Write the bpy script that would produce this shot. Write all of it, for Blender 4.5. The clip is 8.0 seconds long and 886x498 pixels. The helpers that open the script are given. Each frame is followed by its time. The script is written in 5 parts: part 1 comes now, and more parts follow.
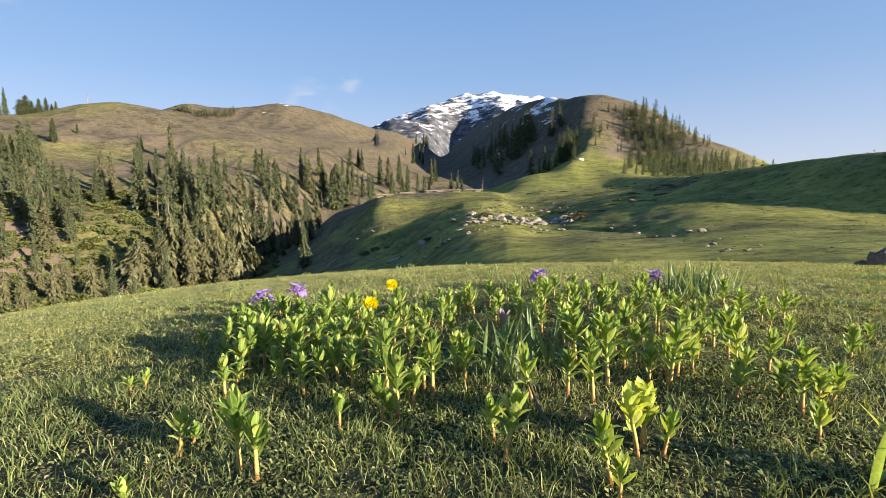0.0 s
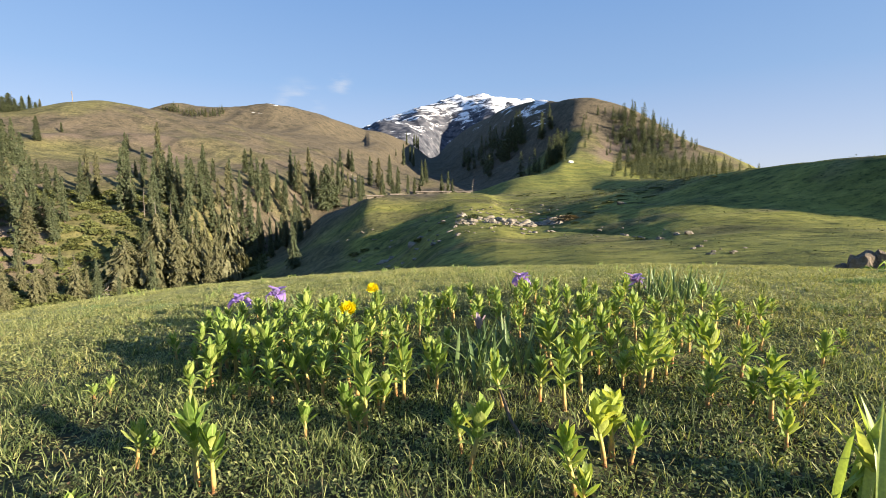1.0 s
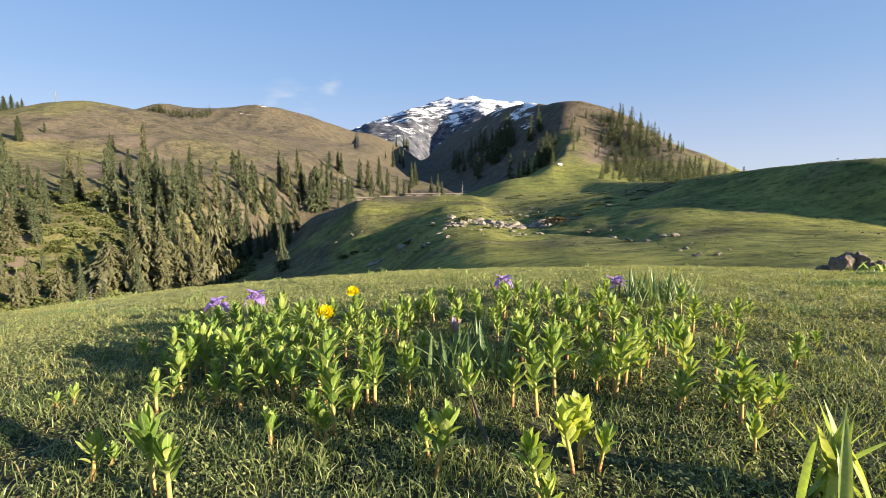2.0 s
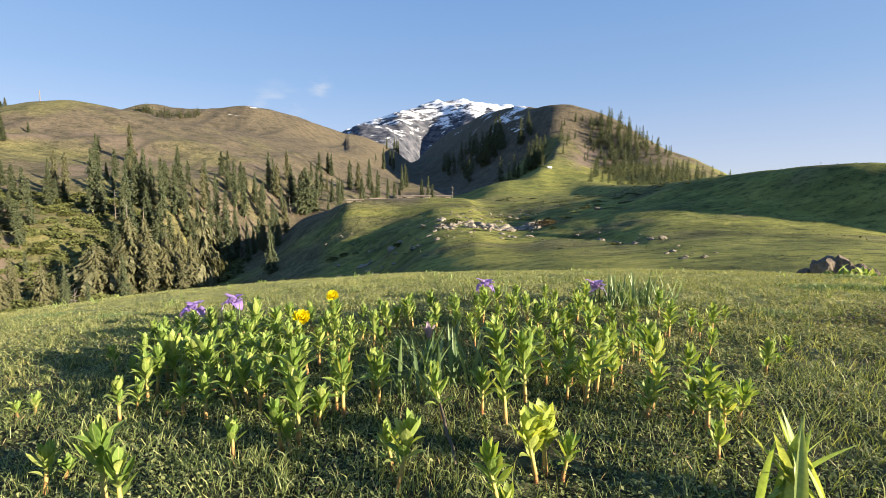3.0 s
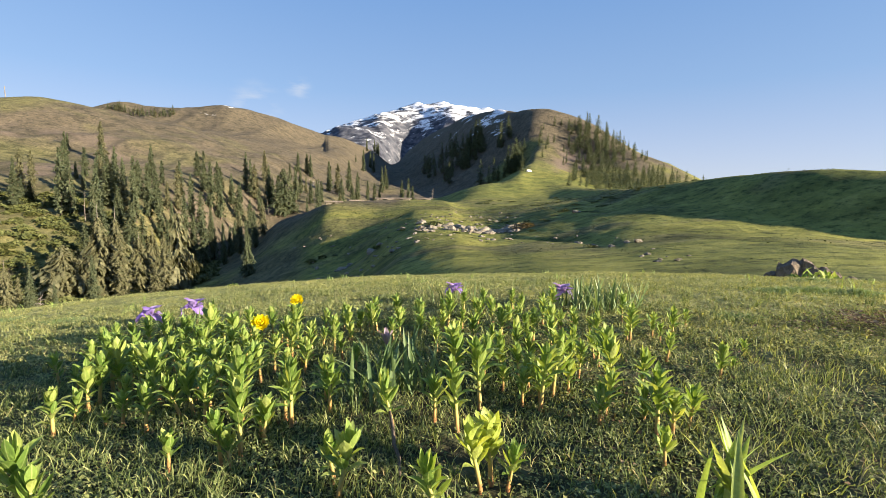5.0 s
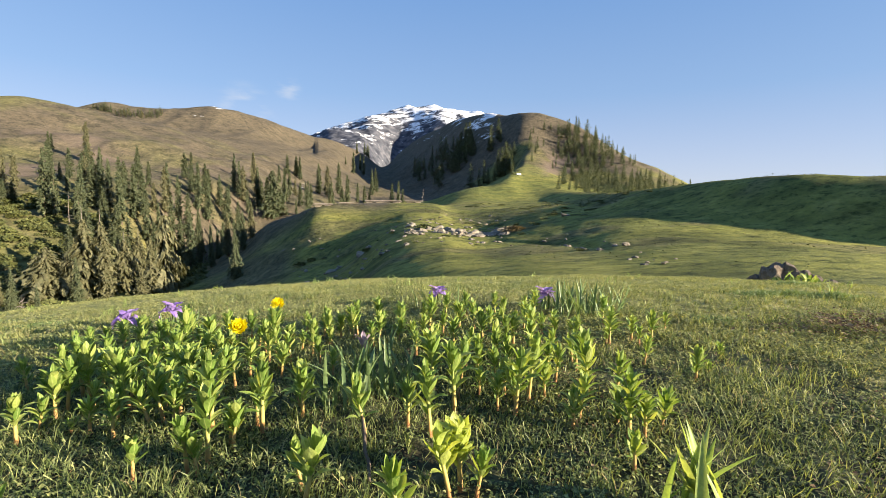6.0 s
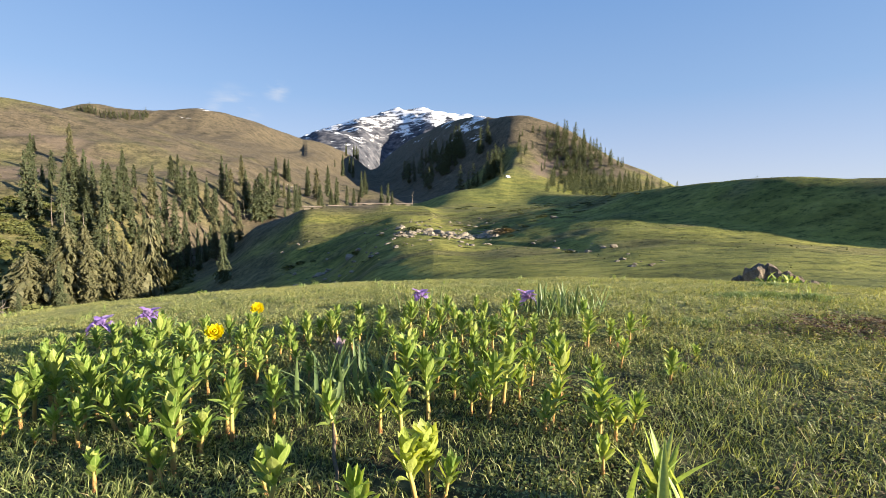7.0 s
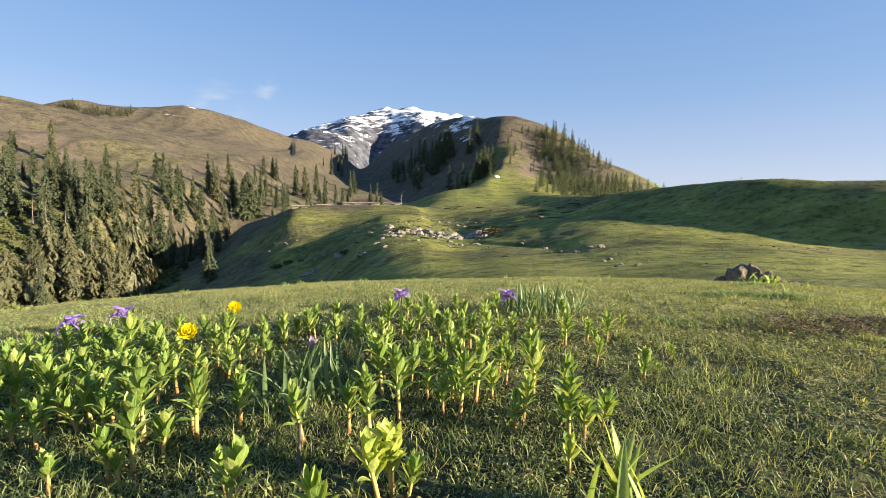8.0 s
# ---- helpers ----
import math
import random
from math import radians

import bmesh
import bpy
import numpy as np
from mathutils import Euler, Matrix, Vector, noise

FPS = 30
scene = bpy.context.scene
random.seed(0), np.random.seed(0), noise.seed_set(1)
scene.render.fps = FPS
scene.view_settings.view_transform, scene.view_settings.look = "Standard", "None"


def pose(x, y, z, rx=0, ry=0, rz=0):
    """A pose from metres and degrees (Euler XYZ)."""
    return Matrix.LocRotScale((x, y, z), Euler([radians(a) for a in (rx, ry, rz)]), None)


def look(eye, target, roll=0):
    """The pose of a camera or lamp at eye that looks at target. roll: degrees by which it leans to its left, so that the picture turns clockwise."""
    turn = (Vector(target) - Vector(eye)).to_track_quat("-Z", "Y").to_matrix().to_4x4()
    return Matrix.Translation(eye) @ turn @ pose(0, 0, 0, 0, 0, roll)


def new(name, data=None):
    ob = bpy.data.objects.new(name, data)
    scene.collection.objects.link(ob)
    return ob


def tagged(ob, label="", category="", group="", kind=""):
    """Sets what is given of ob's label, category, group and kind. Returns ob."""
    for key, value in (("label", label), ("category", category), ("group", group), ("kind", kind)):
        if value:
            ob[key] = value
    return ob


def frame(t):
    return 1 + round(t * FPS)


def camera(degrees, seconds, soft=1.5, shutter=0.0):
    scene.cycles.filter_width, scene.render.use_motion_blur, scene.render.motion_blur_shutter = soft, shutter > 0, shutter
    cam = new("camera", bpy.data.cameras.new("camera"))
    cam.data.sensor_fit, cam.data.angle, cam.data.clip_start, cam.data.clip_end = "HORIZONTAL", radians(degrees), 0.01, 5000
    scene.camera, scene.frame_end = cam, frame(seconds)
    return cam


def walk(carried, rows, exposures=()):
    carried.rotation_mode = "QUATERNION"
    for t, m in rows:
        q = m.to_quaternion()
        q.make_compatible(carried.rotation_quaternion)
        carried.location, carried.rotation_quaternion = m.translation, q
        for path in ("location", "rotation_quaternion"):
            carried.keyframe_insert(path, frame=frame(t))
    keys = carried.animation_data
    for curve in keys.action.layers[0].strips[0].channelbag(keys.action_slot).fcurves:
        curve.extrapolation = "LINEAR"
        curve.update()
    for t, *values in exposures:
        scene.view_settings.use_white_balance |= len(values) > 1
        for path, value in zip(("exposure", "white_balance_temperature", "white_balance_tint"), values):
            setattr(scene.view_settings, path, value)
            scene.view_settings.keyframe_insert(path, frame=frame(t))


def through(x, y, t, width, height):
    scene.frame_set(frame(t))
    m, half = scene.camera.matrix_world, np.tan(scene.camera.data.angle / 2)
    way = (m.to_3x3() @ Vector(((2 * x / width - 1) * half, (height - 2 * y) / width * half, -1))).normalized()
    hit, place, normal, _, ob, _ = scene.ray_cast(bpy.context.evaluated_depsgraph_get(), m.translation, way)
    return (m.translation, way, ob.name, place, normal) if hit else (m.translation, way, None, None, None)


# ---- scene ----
cam = camera(87.1, 8.0, soft=0.65)
PATH = [
    (0, (0.006, 0.017, 0.422), (0.001, 2.004, 0.19), -0.3),
    (0.5, (0.024, 0.023, 0.422), (0.039, 2.01, 0.193), -0.1),
    (1, (0.045, 0.032, 0.428), (0.082, 2.019, 0.202), -0.0),
    (1.5, (0.063, 0.039, 0.428), (0.122, 2.026, 0.206), -0.0),
    (3, (0.125, 0.051, 0.436), (0.247, 2.036, 0.229), 0.3),
    (3.5, (0.142, 0.053, 0.438), (0.284, 2.037, 0.234), 0.3),
    (4, (0.152, 0.057, 0.436), (0.315, 2.04, 0.235), 0.4),
    (4.5, (0.167, 0.063, 0.438), (0.352, 2.044, 0.239), 0.5),
    (6, (0.213, 0.066, 0.44), (0.462, 2.042, 0.257), 0.9),
    (6.5, (0.233, 0.067, 0.443), (0.504, 2.041, 0.268), 0.8),
    (7, (0.248, 0.065, 0.445), (0.54, 2.036, 0.273), 0.8),
    (7.5, (0.266, 0.065, 0.443), (0.58, 2.033, 0.272), 0.9),
    (8, (0.285, 0.067, 0.441), (0.623, 2.03, 0.269), 1.1),
]
walk(cam, [(t, look(eye, target, roll)) for t, eye, target, roll in PATH], exposures=[(0, 1.82, 6800, 10), (8, 1.82, 6800, 10)])

# ---- world, sun ----
SUN_AZ, SUN_EL = 122.0, 13.8          # degrees clockwise from +y; above the horizon
world = bpy.data.worlds.new("sky")
scene.world = world
world.use_nodes = True
wn, wl = world.node_tree.nodes, world.node_tree.links
wn.clear()
sky = wn.new("ShaderNodeTexSky")
sky.sky_type, sky.sun_disc = "NISHITA", False
sky.sun_elevation, sky.sun_rotation = radians(SUN_EL), radians(SUN_AZ)
sky.altitude, sky.air_density, sky.dust_density, sky.ozone_density = 2200, 1.0, 2.2, 3.0
wbg = wn.new("ShaderNodeBackground")
wbg.inputs["Strength"].default_value = 0.062
wout = wn.new("ShaderNodeOutputWorld")
# two faint wisps of cloud low in the blue
wco = wn.new("ShaderNodeTexCoord")
wmap = wn.new("ShaderNodeMapping")
wmap.inputs["Scale"].default_value = (9, 9, 34)
wl.new(wco.outputs["Generated"], wmap.inputs["Vector"])
wno = wn.new("ShaderNodeTexNoise")
wno.inputs["Scale"].default_value, wno.inputs["Detail"].default_value = 1.6, 5
wl.new(wmap.outputs[0], wno.inputs["Vector"])
wisp = None
for caz, cel, width in ((-15.6, 10.1, 0.07), (-11.0, 12.7, 0.035), (-43.5, 17.5, 0.06)):
    d = wn.new("ShaderNodeVectorMath")
    d.operation = "DISTANCE"
    d.inputs[1].default_value = (math.sin(radians(caz)) * math.cos(radians(cel)), math.cos(radians(caz)) * math.cos(radians(cel)), math.sin(radians(cel)))
    wl.new(wco.outputs["Generated"], d.inputs[0])
    f = wn.new("ShaderNodeMapRange")
    f.interpolation_type = "SMOOTHERSTEP"
    f.inputs["From Min"].default_value, f.inputs["From Max"].default_value = width, 0.0
    wl.new(d.outputs["Value"], f.inputs["Value"])
    if wisp is None:
        wisp = f.outputs[0]
    else:
        a = wn.new("ShaderNodeMath")
        a.operation = "MAXIMUM"
        wl.new(wisp, a.inputs[0])
        wl.new(f.outputs[0], a.inputs[1])
        wisp = a.outputs[0]
cut = wn.new("ShaderNodeMapRange")
cut.inputs["From Min"].default_value, cut.inputs["From Max"].default_value, cut.inputs["To Max"].default_value = 0.48, 0.72, 0.5
wl.new(wno.outputs["Fac"], cut.inputs["Value"])
wf = wn.new("ShaderNodeMath")
wf.operation = "MULTIPLY"
wl.new(cut.outputs[0], wf.inputs[0])
wl.new(wisp, wf.inputs[1])
wmix = wn.new("ShaderNodeMix")
wmix.data_type = "RGBA"
wmix.inputs[7].default_value = (3.9, 4.0, 4.2, 1)
wl.new(wf.outputs[0], wmix.inputs[0])
tone = wn.new("ShaderNodeHueSaturation")
tone.inputs["Saturation"].default_value = 0.9
wl.new(sky.outputs[0], tone.inputs["Color"])
sepz = wn.new("ShaderNodeSeparateXYZ")
wl.new(wco.outputs["Generated"], sepz.inputs[0])
haze = wn.new("ShaderNodeValToRGB")
haze.color_ramp.elements[0].position, haze.color_ramp.elements[0].color = 0.04, (0.262, 0.288, 0.372, 1)
haze.color_ramp.elements[1].position, haze.color_ramp.elements[1].color = 0.46, (0.07, 0.162, 0.35, 1)
mid_haze = haze.color_ramp.elements.new(0.22)
mid_haze.color = (0.134, 0.22, 0.37, 1)
wl.new(sepz.outputs["Z"], haze.inputs[0])
tenfold = wn.new("ShaderNodeVectorMath")
tenfold.operation = "SCALE"
tenfold.inputs["Scale"].default_value = 10.4
wl.new(haze.outputs[0], tenfold.inputs[0])
even = wn.new("ShaderNodeMix")
even.data_type = "RGBA"
even.inputs[0].default_value = 0.78
wl.new(tone.outputs[0], even.inputs[6])
wl.new(tenfold.outputs[0], even.inputs[7])
wl.new(even.outputs[2], wmix.inputs[6])
wl.new(wmix.outputs[2], wbg.inputs["Color"])
wl.new(wbg.outputs[0], wout.inputs["Surface"])

sun = new("sun", bpy.data.lights.new("sun", "SUN"))
sun.data.energy, sun.data.angle, sun.data.color = 5.0, radians(0.6), (1.0, 0.87, 0.68)
s_dir = Vector((math.sin(radians(SUN_AZ)) * math.cos(radians(SUN_EL)), math.cos(radians(SUN_AZ)) * math.cos(radians(SUN_EL)), math.sin(radians(SUN_EL))))
sun.matrix_world = look(s_dir * 50, (0, 0, 0))


# ---- materials ----
def mat_new(name):
    m = bpy.data.materials.new(name)
    m.use_nodes = True
    return m, m.node_tree.nodes, m.node_tree.links, m.node_tree.nodes["Principled BSDF"]


def ramp(nodes, stops):
    r = nodes.new("ShaderNodeValToRGB")
    els = r.color_ramp.elements
    while len(els) < len(stops):
        els.new(0.5)
    for el, (p, c) in zip(els, stops):
        el.position, el.color = p, (*c, 1)
    return r


def noise_tex(nodes, links, scale, detail=4, rough=0.55, coords=None):
    n = nodes.new("ShaderNodeTexNoise")
    n.inputs["Scale"].default_value, n.inputs["Detail"].default_value, n.inputs["Roughness"].default_value = scale, detail, rough
    if coords is not None:
        links.new(coords, n.inputs["Vector"])
    return n


def mix_rgb(nodes, links, fac, a, b, mode="MIX"):
    m = nodes.new("ShaderNodeMix")
    m.data_type, m.blend_type = "RGBA", mode
    for sock, v in ((m.inputs[0], fac), (m.inputs[6], a), (m.inputs[7], b)):
        if isinstance(v, (int, float)):
            sock.default_value = v
        elif isinstance(v, tuple):
            sock.default_value = (*v, 1)
        else:
            links.new(v, sock)
    return m.outputs[2]


def add_bump(nodes, links, bsdf, height, strength, dist):
    b = nodes.new("ShaderNodeBump")
    b.inputs["Strength"].default_value, b.inputs["Distance"].default_value = strength, dist
    links.new(height, b.inputs["Height"])
    links.new(b.outputs[0], bsdf.inputs["Normal"])


def leaf_material(name, dark, mid, light, through=0.45, rough=0.45, per_object=False, scale=60.0, rib=False):
    """Thin foliage: a glossy skin over leaf colour, with sunlight passing through."""
    m, n, l, p = mat_new(name)
    if per_object:
        rnd = n.new("ShaderNodeObjectInfo").outputs["Random"]
    else:
        rnd = n.new("ShaderNodeNewGeometry").outputs["Random Per Island"]
    r = ramp(n, [(0.0, dark), (0.5, mid), (1.0, light)])
    l.new(rnd, r.inputs[0])
    co = n.new("ShaderNodeTexCoord")
    t = noise_tex(n, l, scale, 3, 0.6, co.outputs["Object"])
    v = ramp(n, [(0.3, (0.72, 0.72, 0.7)), (0.75, (1.12, 1.1, 1.0))])
    l.new(t.outputs["Fac"], v.inputs[0])
    col = mix_rgb(n, l, 1.0, r.outputs[0], v.outputs[0], "MULTIPLY")
    if rib:
        sep = n.new("ShaderNodeSeparateXYZ")
        l.new(co.outputs["Object"], sep.inputs[0])
        off = n.new("ShaderNodeMath")
        off.operation = "ABSOLUTE"
        l.new(sep.outputs["X"], off.inputs[0])
        line = n.new("ShaderNodeMapRange")
        line.inputs["From Min"].default_value, line.inputs["From Max"].default_value = 0.026, 0.008
        line.inputs["To Max"].default_value = 0.4
        l.new(off.outputs[0], line.inputs["Value"])
        col = mix_rgb(n, l, line.outputs[0], col, (0.50, 0.56, 0.22))
        add_bump(n, l, p, t.outputs["Fac"], 0.25, 0.02)
    l.new(col, p.inputs["Base Color"])
    p.inputs["Roughness"].default_value = rough
    p.inputs["Specular IOR Level"].default_value = 0.35
    tr = n.new("ShaderNodeBsdfTranslucent")
    warm = mix_rgb(n, l, 1.0, col, (1.25, 1.15, 0.55), "MULTIPLY")
    l.new(warm, tr.inputs["Color"])
    mx = n.new("ShaderNodeMixShader")
    mx.inputs[0].default_value = through
    l.new(p.outputs[0], mx.inputs[1])
    l.new(tr.outputs[0], mx.inputs[2])
    l.new(mx.outputs[0], n["Material Output"].inputs["Surface"])
    return m


def stony_material(name, dark, mid, light, scale=3.0, rough=0.9, bump=0.6, dist=0.05):
    m, n, l, p = mat_new(name)
    co = n.new("ShaderNodeTexCoord")
    a = noise_tex(n, l, scale, 6, 0.65, co.outputs["Object"])
    b = noise_tex(n, l, scale * 7, 4, 0.6, co.outputs["Object"])
    r = ramp(n, [(0.3, dark), (0.52, mid), (0.75, light)])
    l.new(a.outputs["Fac"], r.inputs[0])
    v = ramp(n, [(0.3, (0.7, 0.7, 0.7)), (0.7, (1.15, 1.15, 1.12))])
    l.new(b.outputs["Fac"], v.inputs[0])
    l.new(mix_rgb(n, l, 1.0, r.outputs[0], v.outputs[0], "MULTIPLY"), p.inputs["Base Color"])
    p.inputs["Roughness"].default_value = rough
    add_bump(n, l, p, b.outputs["Fac"], bump, dist)
    return m


def ground_material():
    m, n, l, p = mat_new("alpine_ground")
    co = n.new("ShaderNodeTexCoord").outputs["Object"]

    def attr(name):
        a = n.new("ShaderNodeAttribute")
        a.attribute_name = name
        return a.outputs["Fac"]
    big = noise_tex(n, l, 0.035, 5, 0.6, co)
    mid = noise_tex(n, l, 0.45, 5, 0.6, co)
    fine = noise_tex(n, l, 14.0, 5, 0.65, co)
    grass = ramp(n, [(0.3, (0.132, 0.14, 0.04)), (0.5, (0.21, 0.213, 0.06)), (0.72, (0.29, 0.278, 0.091))])
    l.new(mid.outputs["Fac"], grass.inputs[0])
    grass2 = ramp(n, [(0.35, (0.72, 0.78, 0.7)), (0.65, (1.12, 1.06, 0.95))])
    l.new(big.outputs["Fac"], grass2.inputs[0])
    scrub = noise_tex(n, l, 0.13, 6, 0.7, co)
    grass3 = ramp(n, [(0.36, (0.50, 0.54, 0.50)), (0.5, (0.96, 0.97, 0.96)), (0.68, (1.16, 1.16, 1.05))])
    l.new(scrub.outputs["Fac"], grass3.inputs[0])
    g = mix_rgb(n, l, 1.0, grass.outputs[0], grass2.outputs[0], "MULTIPLY")
    dry = ramp(n, [(0.3, (0.074, 0.062, 0.044)), (0.52, (0.114, 0.093, 0.067)), (0.75, (0.162, 0.131, 0.096))])
    l.new(mid.outputs["Fac"], dry.inputs[0])
    c = mix_rgb(n, l, attr("dry"), g, dry.outputs[0])
    c = mix_rgb(n, l, 1.0, c, grass3.outputs[0], "MULTIPLY")
    tuft = noise_tex(n, l, 1.3, 5, 0.75, co)
    grass4 = ramp(n, [(0.38, (0.40, 0.45, 0.40)), (0.48, (0.95, 0.95, 0.95)), (0.68, (1.2, 1.18, 1.1))])
    l.new(tuft.outputs["Fac"], grass4.inputs[0])
    c = mix_rgb(n, l, 1.0, c, grass4.outputs[0], "MULTIPLY")
    scree = ramp(n, [(0.35, (0.13, 0.098, 0.076)), (0.7, (0.22, 0.168, 0.135))])
    l.new(fine.outputs["Fac"], scree.inputs[0])
    c = mix_rgb(n, l, attr("scree"), c, scree.outputs[0])
    lawn = ramp(n, [(0.3, (0.19, 0.20, 0.075)), (0.5, (0.30, 0.30, 0.125)), (0.72, (0.42, 0.40, 0.19))])
    l.new(fine.outputs["Fac"], lawn.inputs[0])
    c = mix_rgb(n, l, attr("lawn"), c, lawn.outputs[0])
    # soil tones lowered to hold the shade between the near blades
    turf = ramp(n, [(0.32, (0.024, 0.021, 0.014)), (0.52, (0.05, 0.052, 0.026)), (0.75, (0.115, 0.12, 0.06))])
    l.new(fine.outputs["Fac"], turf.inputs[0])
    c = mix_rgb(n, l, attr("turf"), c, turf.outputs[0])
    # mountain rock; the blue of distance haze is mixed into its grey
    rock = ramp(n, [(0.36, (0.026, 0.03, 0.042)), (0.5, (0.07, 0.075, 0.094)), (0.64, (0.135, 0.138, 0.158))])
    l.new(big.outputs["Fac"], rock.inputs[0])
    c = mix_rgb(n, l, attr("crag"), c, rock.outputs[0])
    warp = n.new("ShaderNodeMapping")
    warp.inputs["Rotation"].default_value, warp.inputs["Scale"].default_value = (0.15, -0.5, 0), (0.55, 0.5, 2.1)
    l.new(co, warp.inputs["Vector"])
    gully = noise_tex(n, l, 0.02, 10, 0.78, warp.outputs[0])
    lift = n.new("ShaderNodeMath")
    lift.operation = "MULTIPLY_ADD"
    lift.inputs[1].default_value = 2.6
    l.new(gully.outputs["Fac"], lift.inputs[0])
    l.new(attr("snow"), lift.inputs[2])
    melt = n.new("ShaderNodeMapRange")
    melt.inputs["From Min"].default_value, melt.inputs["From Max"].default_value = 1.81, 1.90
    l.new(lift.outputs[0], melt.inputs["Value"])
    c = mix_rgb(n, l, melt.outputs[0], c, (0.80, 0.82, 0.86))
    sp = ramp(n, [(0.35, (0.8, 0.8, 0.8)), (0.7, (1.12, 1.12, 1.1))])
    l.new(fine.outputs["Fac"], sp.inputs[0])
    c = mix_rgb(n, l, 1.0, c, sp.outputs[0], "MULTIPLY")
    l.new(c, p.inputs["Base Color"])
    p.inputs["Roughness"].default_value = 0.95
    p.inputs["Specular IOR Level"].default_value = 0.15
    swell = n.new("ShaderNodeMath")
    swell.operation = "MULTIPLY_ADD"
    swell.inputs[1].default_value = 9.0
    l.new(tuft.outputs["Fac"], swell.inputs[0])
    l.new(fine.outputs["Fac"], swell.inputs[2])
    add_bump(n, l, p, swell.outputs[0], 0.7, 0.03)
    return m


def herb_stem_material():
    """Pinkish brown at the root, yellow higher up, green at the top."""
    m, n, l, p = mat_new("herb_stem")
    co = n.new("ShaderNodeTexCoord").outputs["Object"]
    sep = n.new("ShaderNodeSeparateXYZ")
    l.new(co, sep.inputs[0])
    rng = n.new("ShaderNodeMapRange")
    rng.inputs["From Max"].default_value = 0.12
    l.new(sep.outputs["Z"], rng.inputs["Value"])
    r = ramp(n, [(0.0, (0.30, 0.13, 0.065)), (0.14, (0.42, 0.24, 0.09)), (0.38, (0.42, 0.36, 0.11)), (0.8, (0.28, 0.37, 0.09))])
    l.new(rng.outputs[0], r.inputs[0])
    t = noise_tex(n, l, 90, 3, 0.6, co)
    v = ramp(n, [(0.3, (0.75, 0.72, 0.7)), (0.7, (1.1, 1.1, 1.05))])
    l.new(t.outputs["Fac"], v.inputs[0])
    l.new(mix_rgb(n, l, 1.0, r.outputs[0], v.outputs[0], "MULTIPLY"), p.inputs["Base Color"])
    p.inputs["Roughness"].default_value = 0.5
    return m


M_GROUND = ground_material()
M_HERB = leaf_material("herb_leaf", (0.15, 0.255, 0.056), (0.25, 0.36, 0.086), (0.42, 0.485, 0.15), 0.4, 0.5, True, 5, True)
M_GOLD = leaf_material("pale_herb_leaf", (0.36, 0.46, 0.10), (0.43, 0.52, 0.13), (0.50, 0.57, 0.17), 0.45, 0.45, True, 5, True)
M_BLADE = leaf_material("iris_blade", (0.11, 0.175, 0.075), (0.165, 0.245, 0.105), (0.24, 0.32, 0.15), 0.35, 0.4, True, 25)
M_BROADBLADE = leaf_material("broad_blade", (0.26, 0.38, 0.11), (0.33, 0.44, 0.14), (0.42, 0.50, 0.19), 0.4, 0.4, True, 25)
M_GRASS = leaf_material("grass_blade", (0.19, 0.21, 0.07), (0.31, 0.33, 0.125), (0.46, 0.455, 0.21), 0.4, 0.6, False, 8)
# dark ends here and in turf_weed lowered to stand for shade between plants
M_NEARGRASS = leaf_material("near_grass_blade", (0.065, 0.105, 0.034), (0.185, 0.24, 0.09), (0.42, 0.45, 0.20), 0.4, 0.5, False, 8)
M_LITTER = leaf_material("leaf_litter", (0.10, 0.06, 0.035), (0.19, 0.12, 0.07), (0.34, 0.27, 0.18), 0.1, 0.8, False, 8)
M_WEED = leaf_material("turf_weed", (0.05, 0.08, 0.025), (0.18, 0.22, 0.08), (0.40, 0.41, 0.18), 0.3, 0.6, False, 8)
M_PALEWEED = leaf_material("pale_turf_weed", (0.2, 0.22, 0.075), (0.32, 0.335, 0.13), (0.45, 0.45, 0.205), 0.3, 0.6, False, 8)
M_STRAW = leaf_material("dry_grass", (0.22, 0.18, 0.08), (0.32, 0.26, 0.13), (0.42, 0.36, 0.2), 0.3, 0.6, False, 8)
M_NEEDLE = leaf_material("conifer_needle", (0.075, 0.10, 0.055), (0.11, 0.135, 0.075), (0.16, 0.18, 0.105), 0.32, 0.7, False, 1)
M_NEEDLE_OLIVE = leaf_material("olive_needle", (0.115, 0.12, 0.065), (0.16, 0.162, 0.09), (0.225, 0.22, 0.13), 0.32, 0.7, False, 1)
M_SHRUB = leaf_material("shrub_leaf", (0.06, 0.075, 0.025), (0.095, 0.11, 0.035), (0.14, 0.15, 0.05), 0.15, 0.7, False, 1)
M_RUSTSHRUB = leaf_material("rusty_shrub", (0.13, 0.105, 0.06), (0.18, 0.145, 0.08), (0.24, 0.19, 0.11), 0.2, 0.7, False, 1)
M_STEM = herb_stem_material()
M_GREENSTEM = stony_material("green_stem", (0.14, 0.22, 0.05), (0.18, 0.27, 0.06), (0.22, 0.30, 0.08), 30, 0.5, 0.1, 0.001)
M_BARK = stony_material("bark", (0.07, 0.05, 0.035), (0.12, 0.09, 0.065), (0.18, 0.14, 0.10), 2.0, 0.95, 0.6, 0.05)
M_DEADWOOD = stony_material("bleached_wood", (0.13, 0.108, 0.09), (0.20, 0.17, 0.145), (0.28, 0.25, 0.22), 2.0, 0.9, 0.4, 0.03)
M_ROCK = stony_material("pale_rock", (0.13, 0.11, 0.085), (0.22, 0.19, 0.15), (0.31, 0.275, 0.225), 1.5, 0.95, 0.8, 0.06)
M_BOULDER = stony_material("boulder_rock", (0.14, 0.11, 0.085), (0.24, 0.19, 0.145), (0.33, 0.27, 0.21), 4.0, 0.95, 0.9, 0.04)
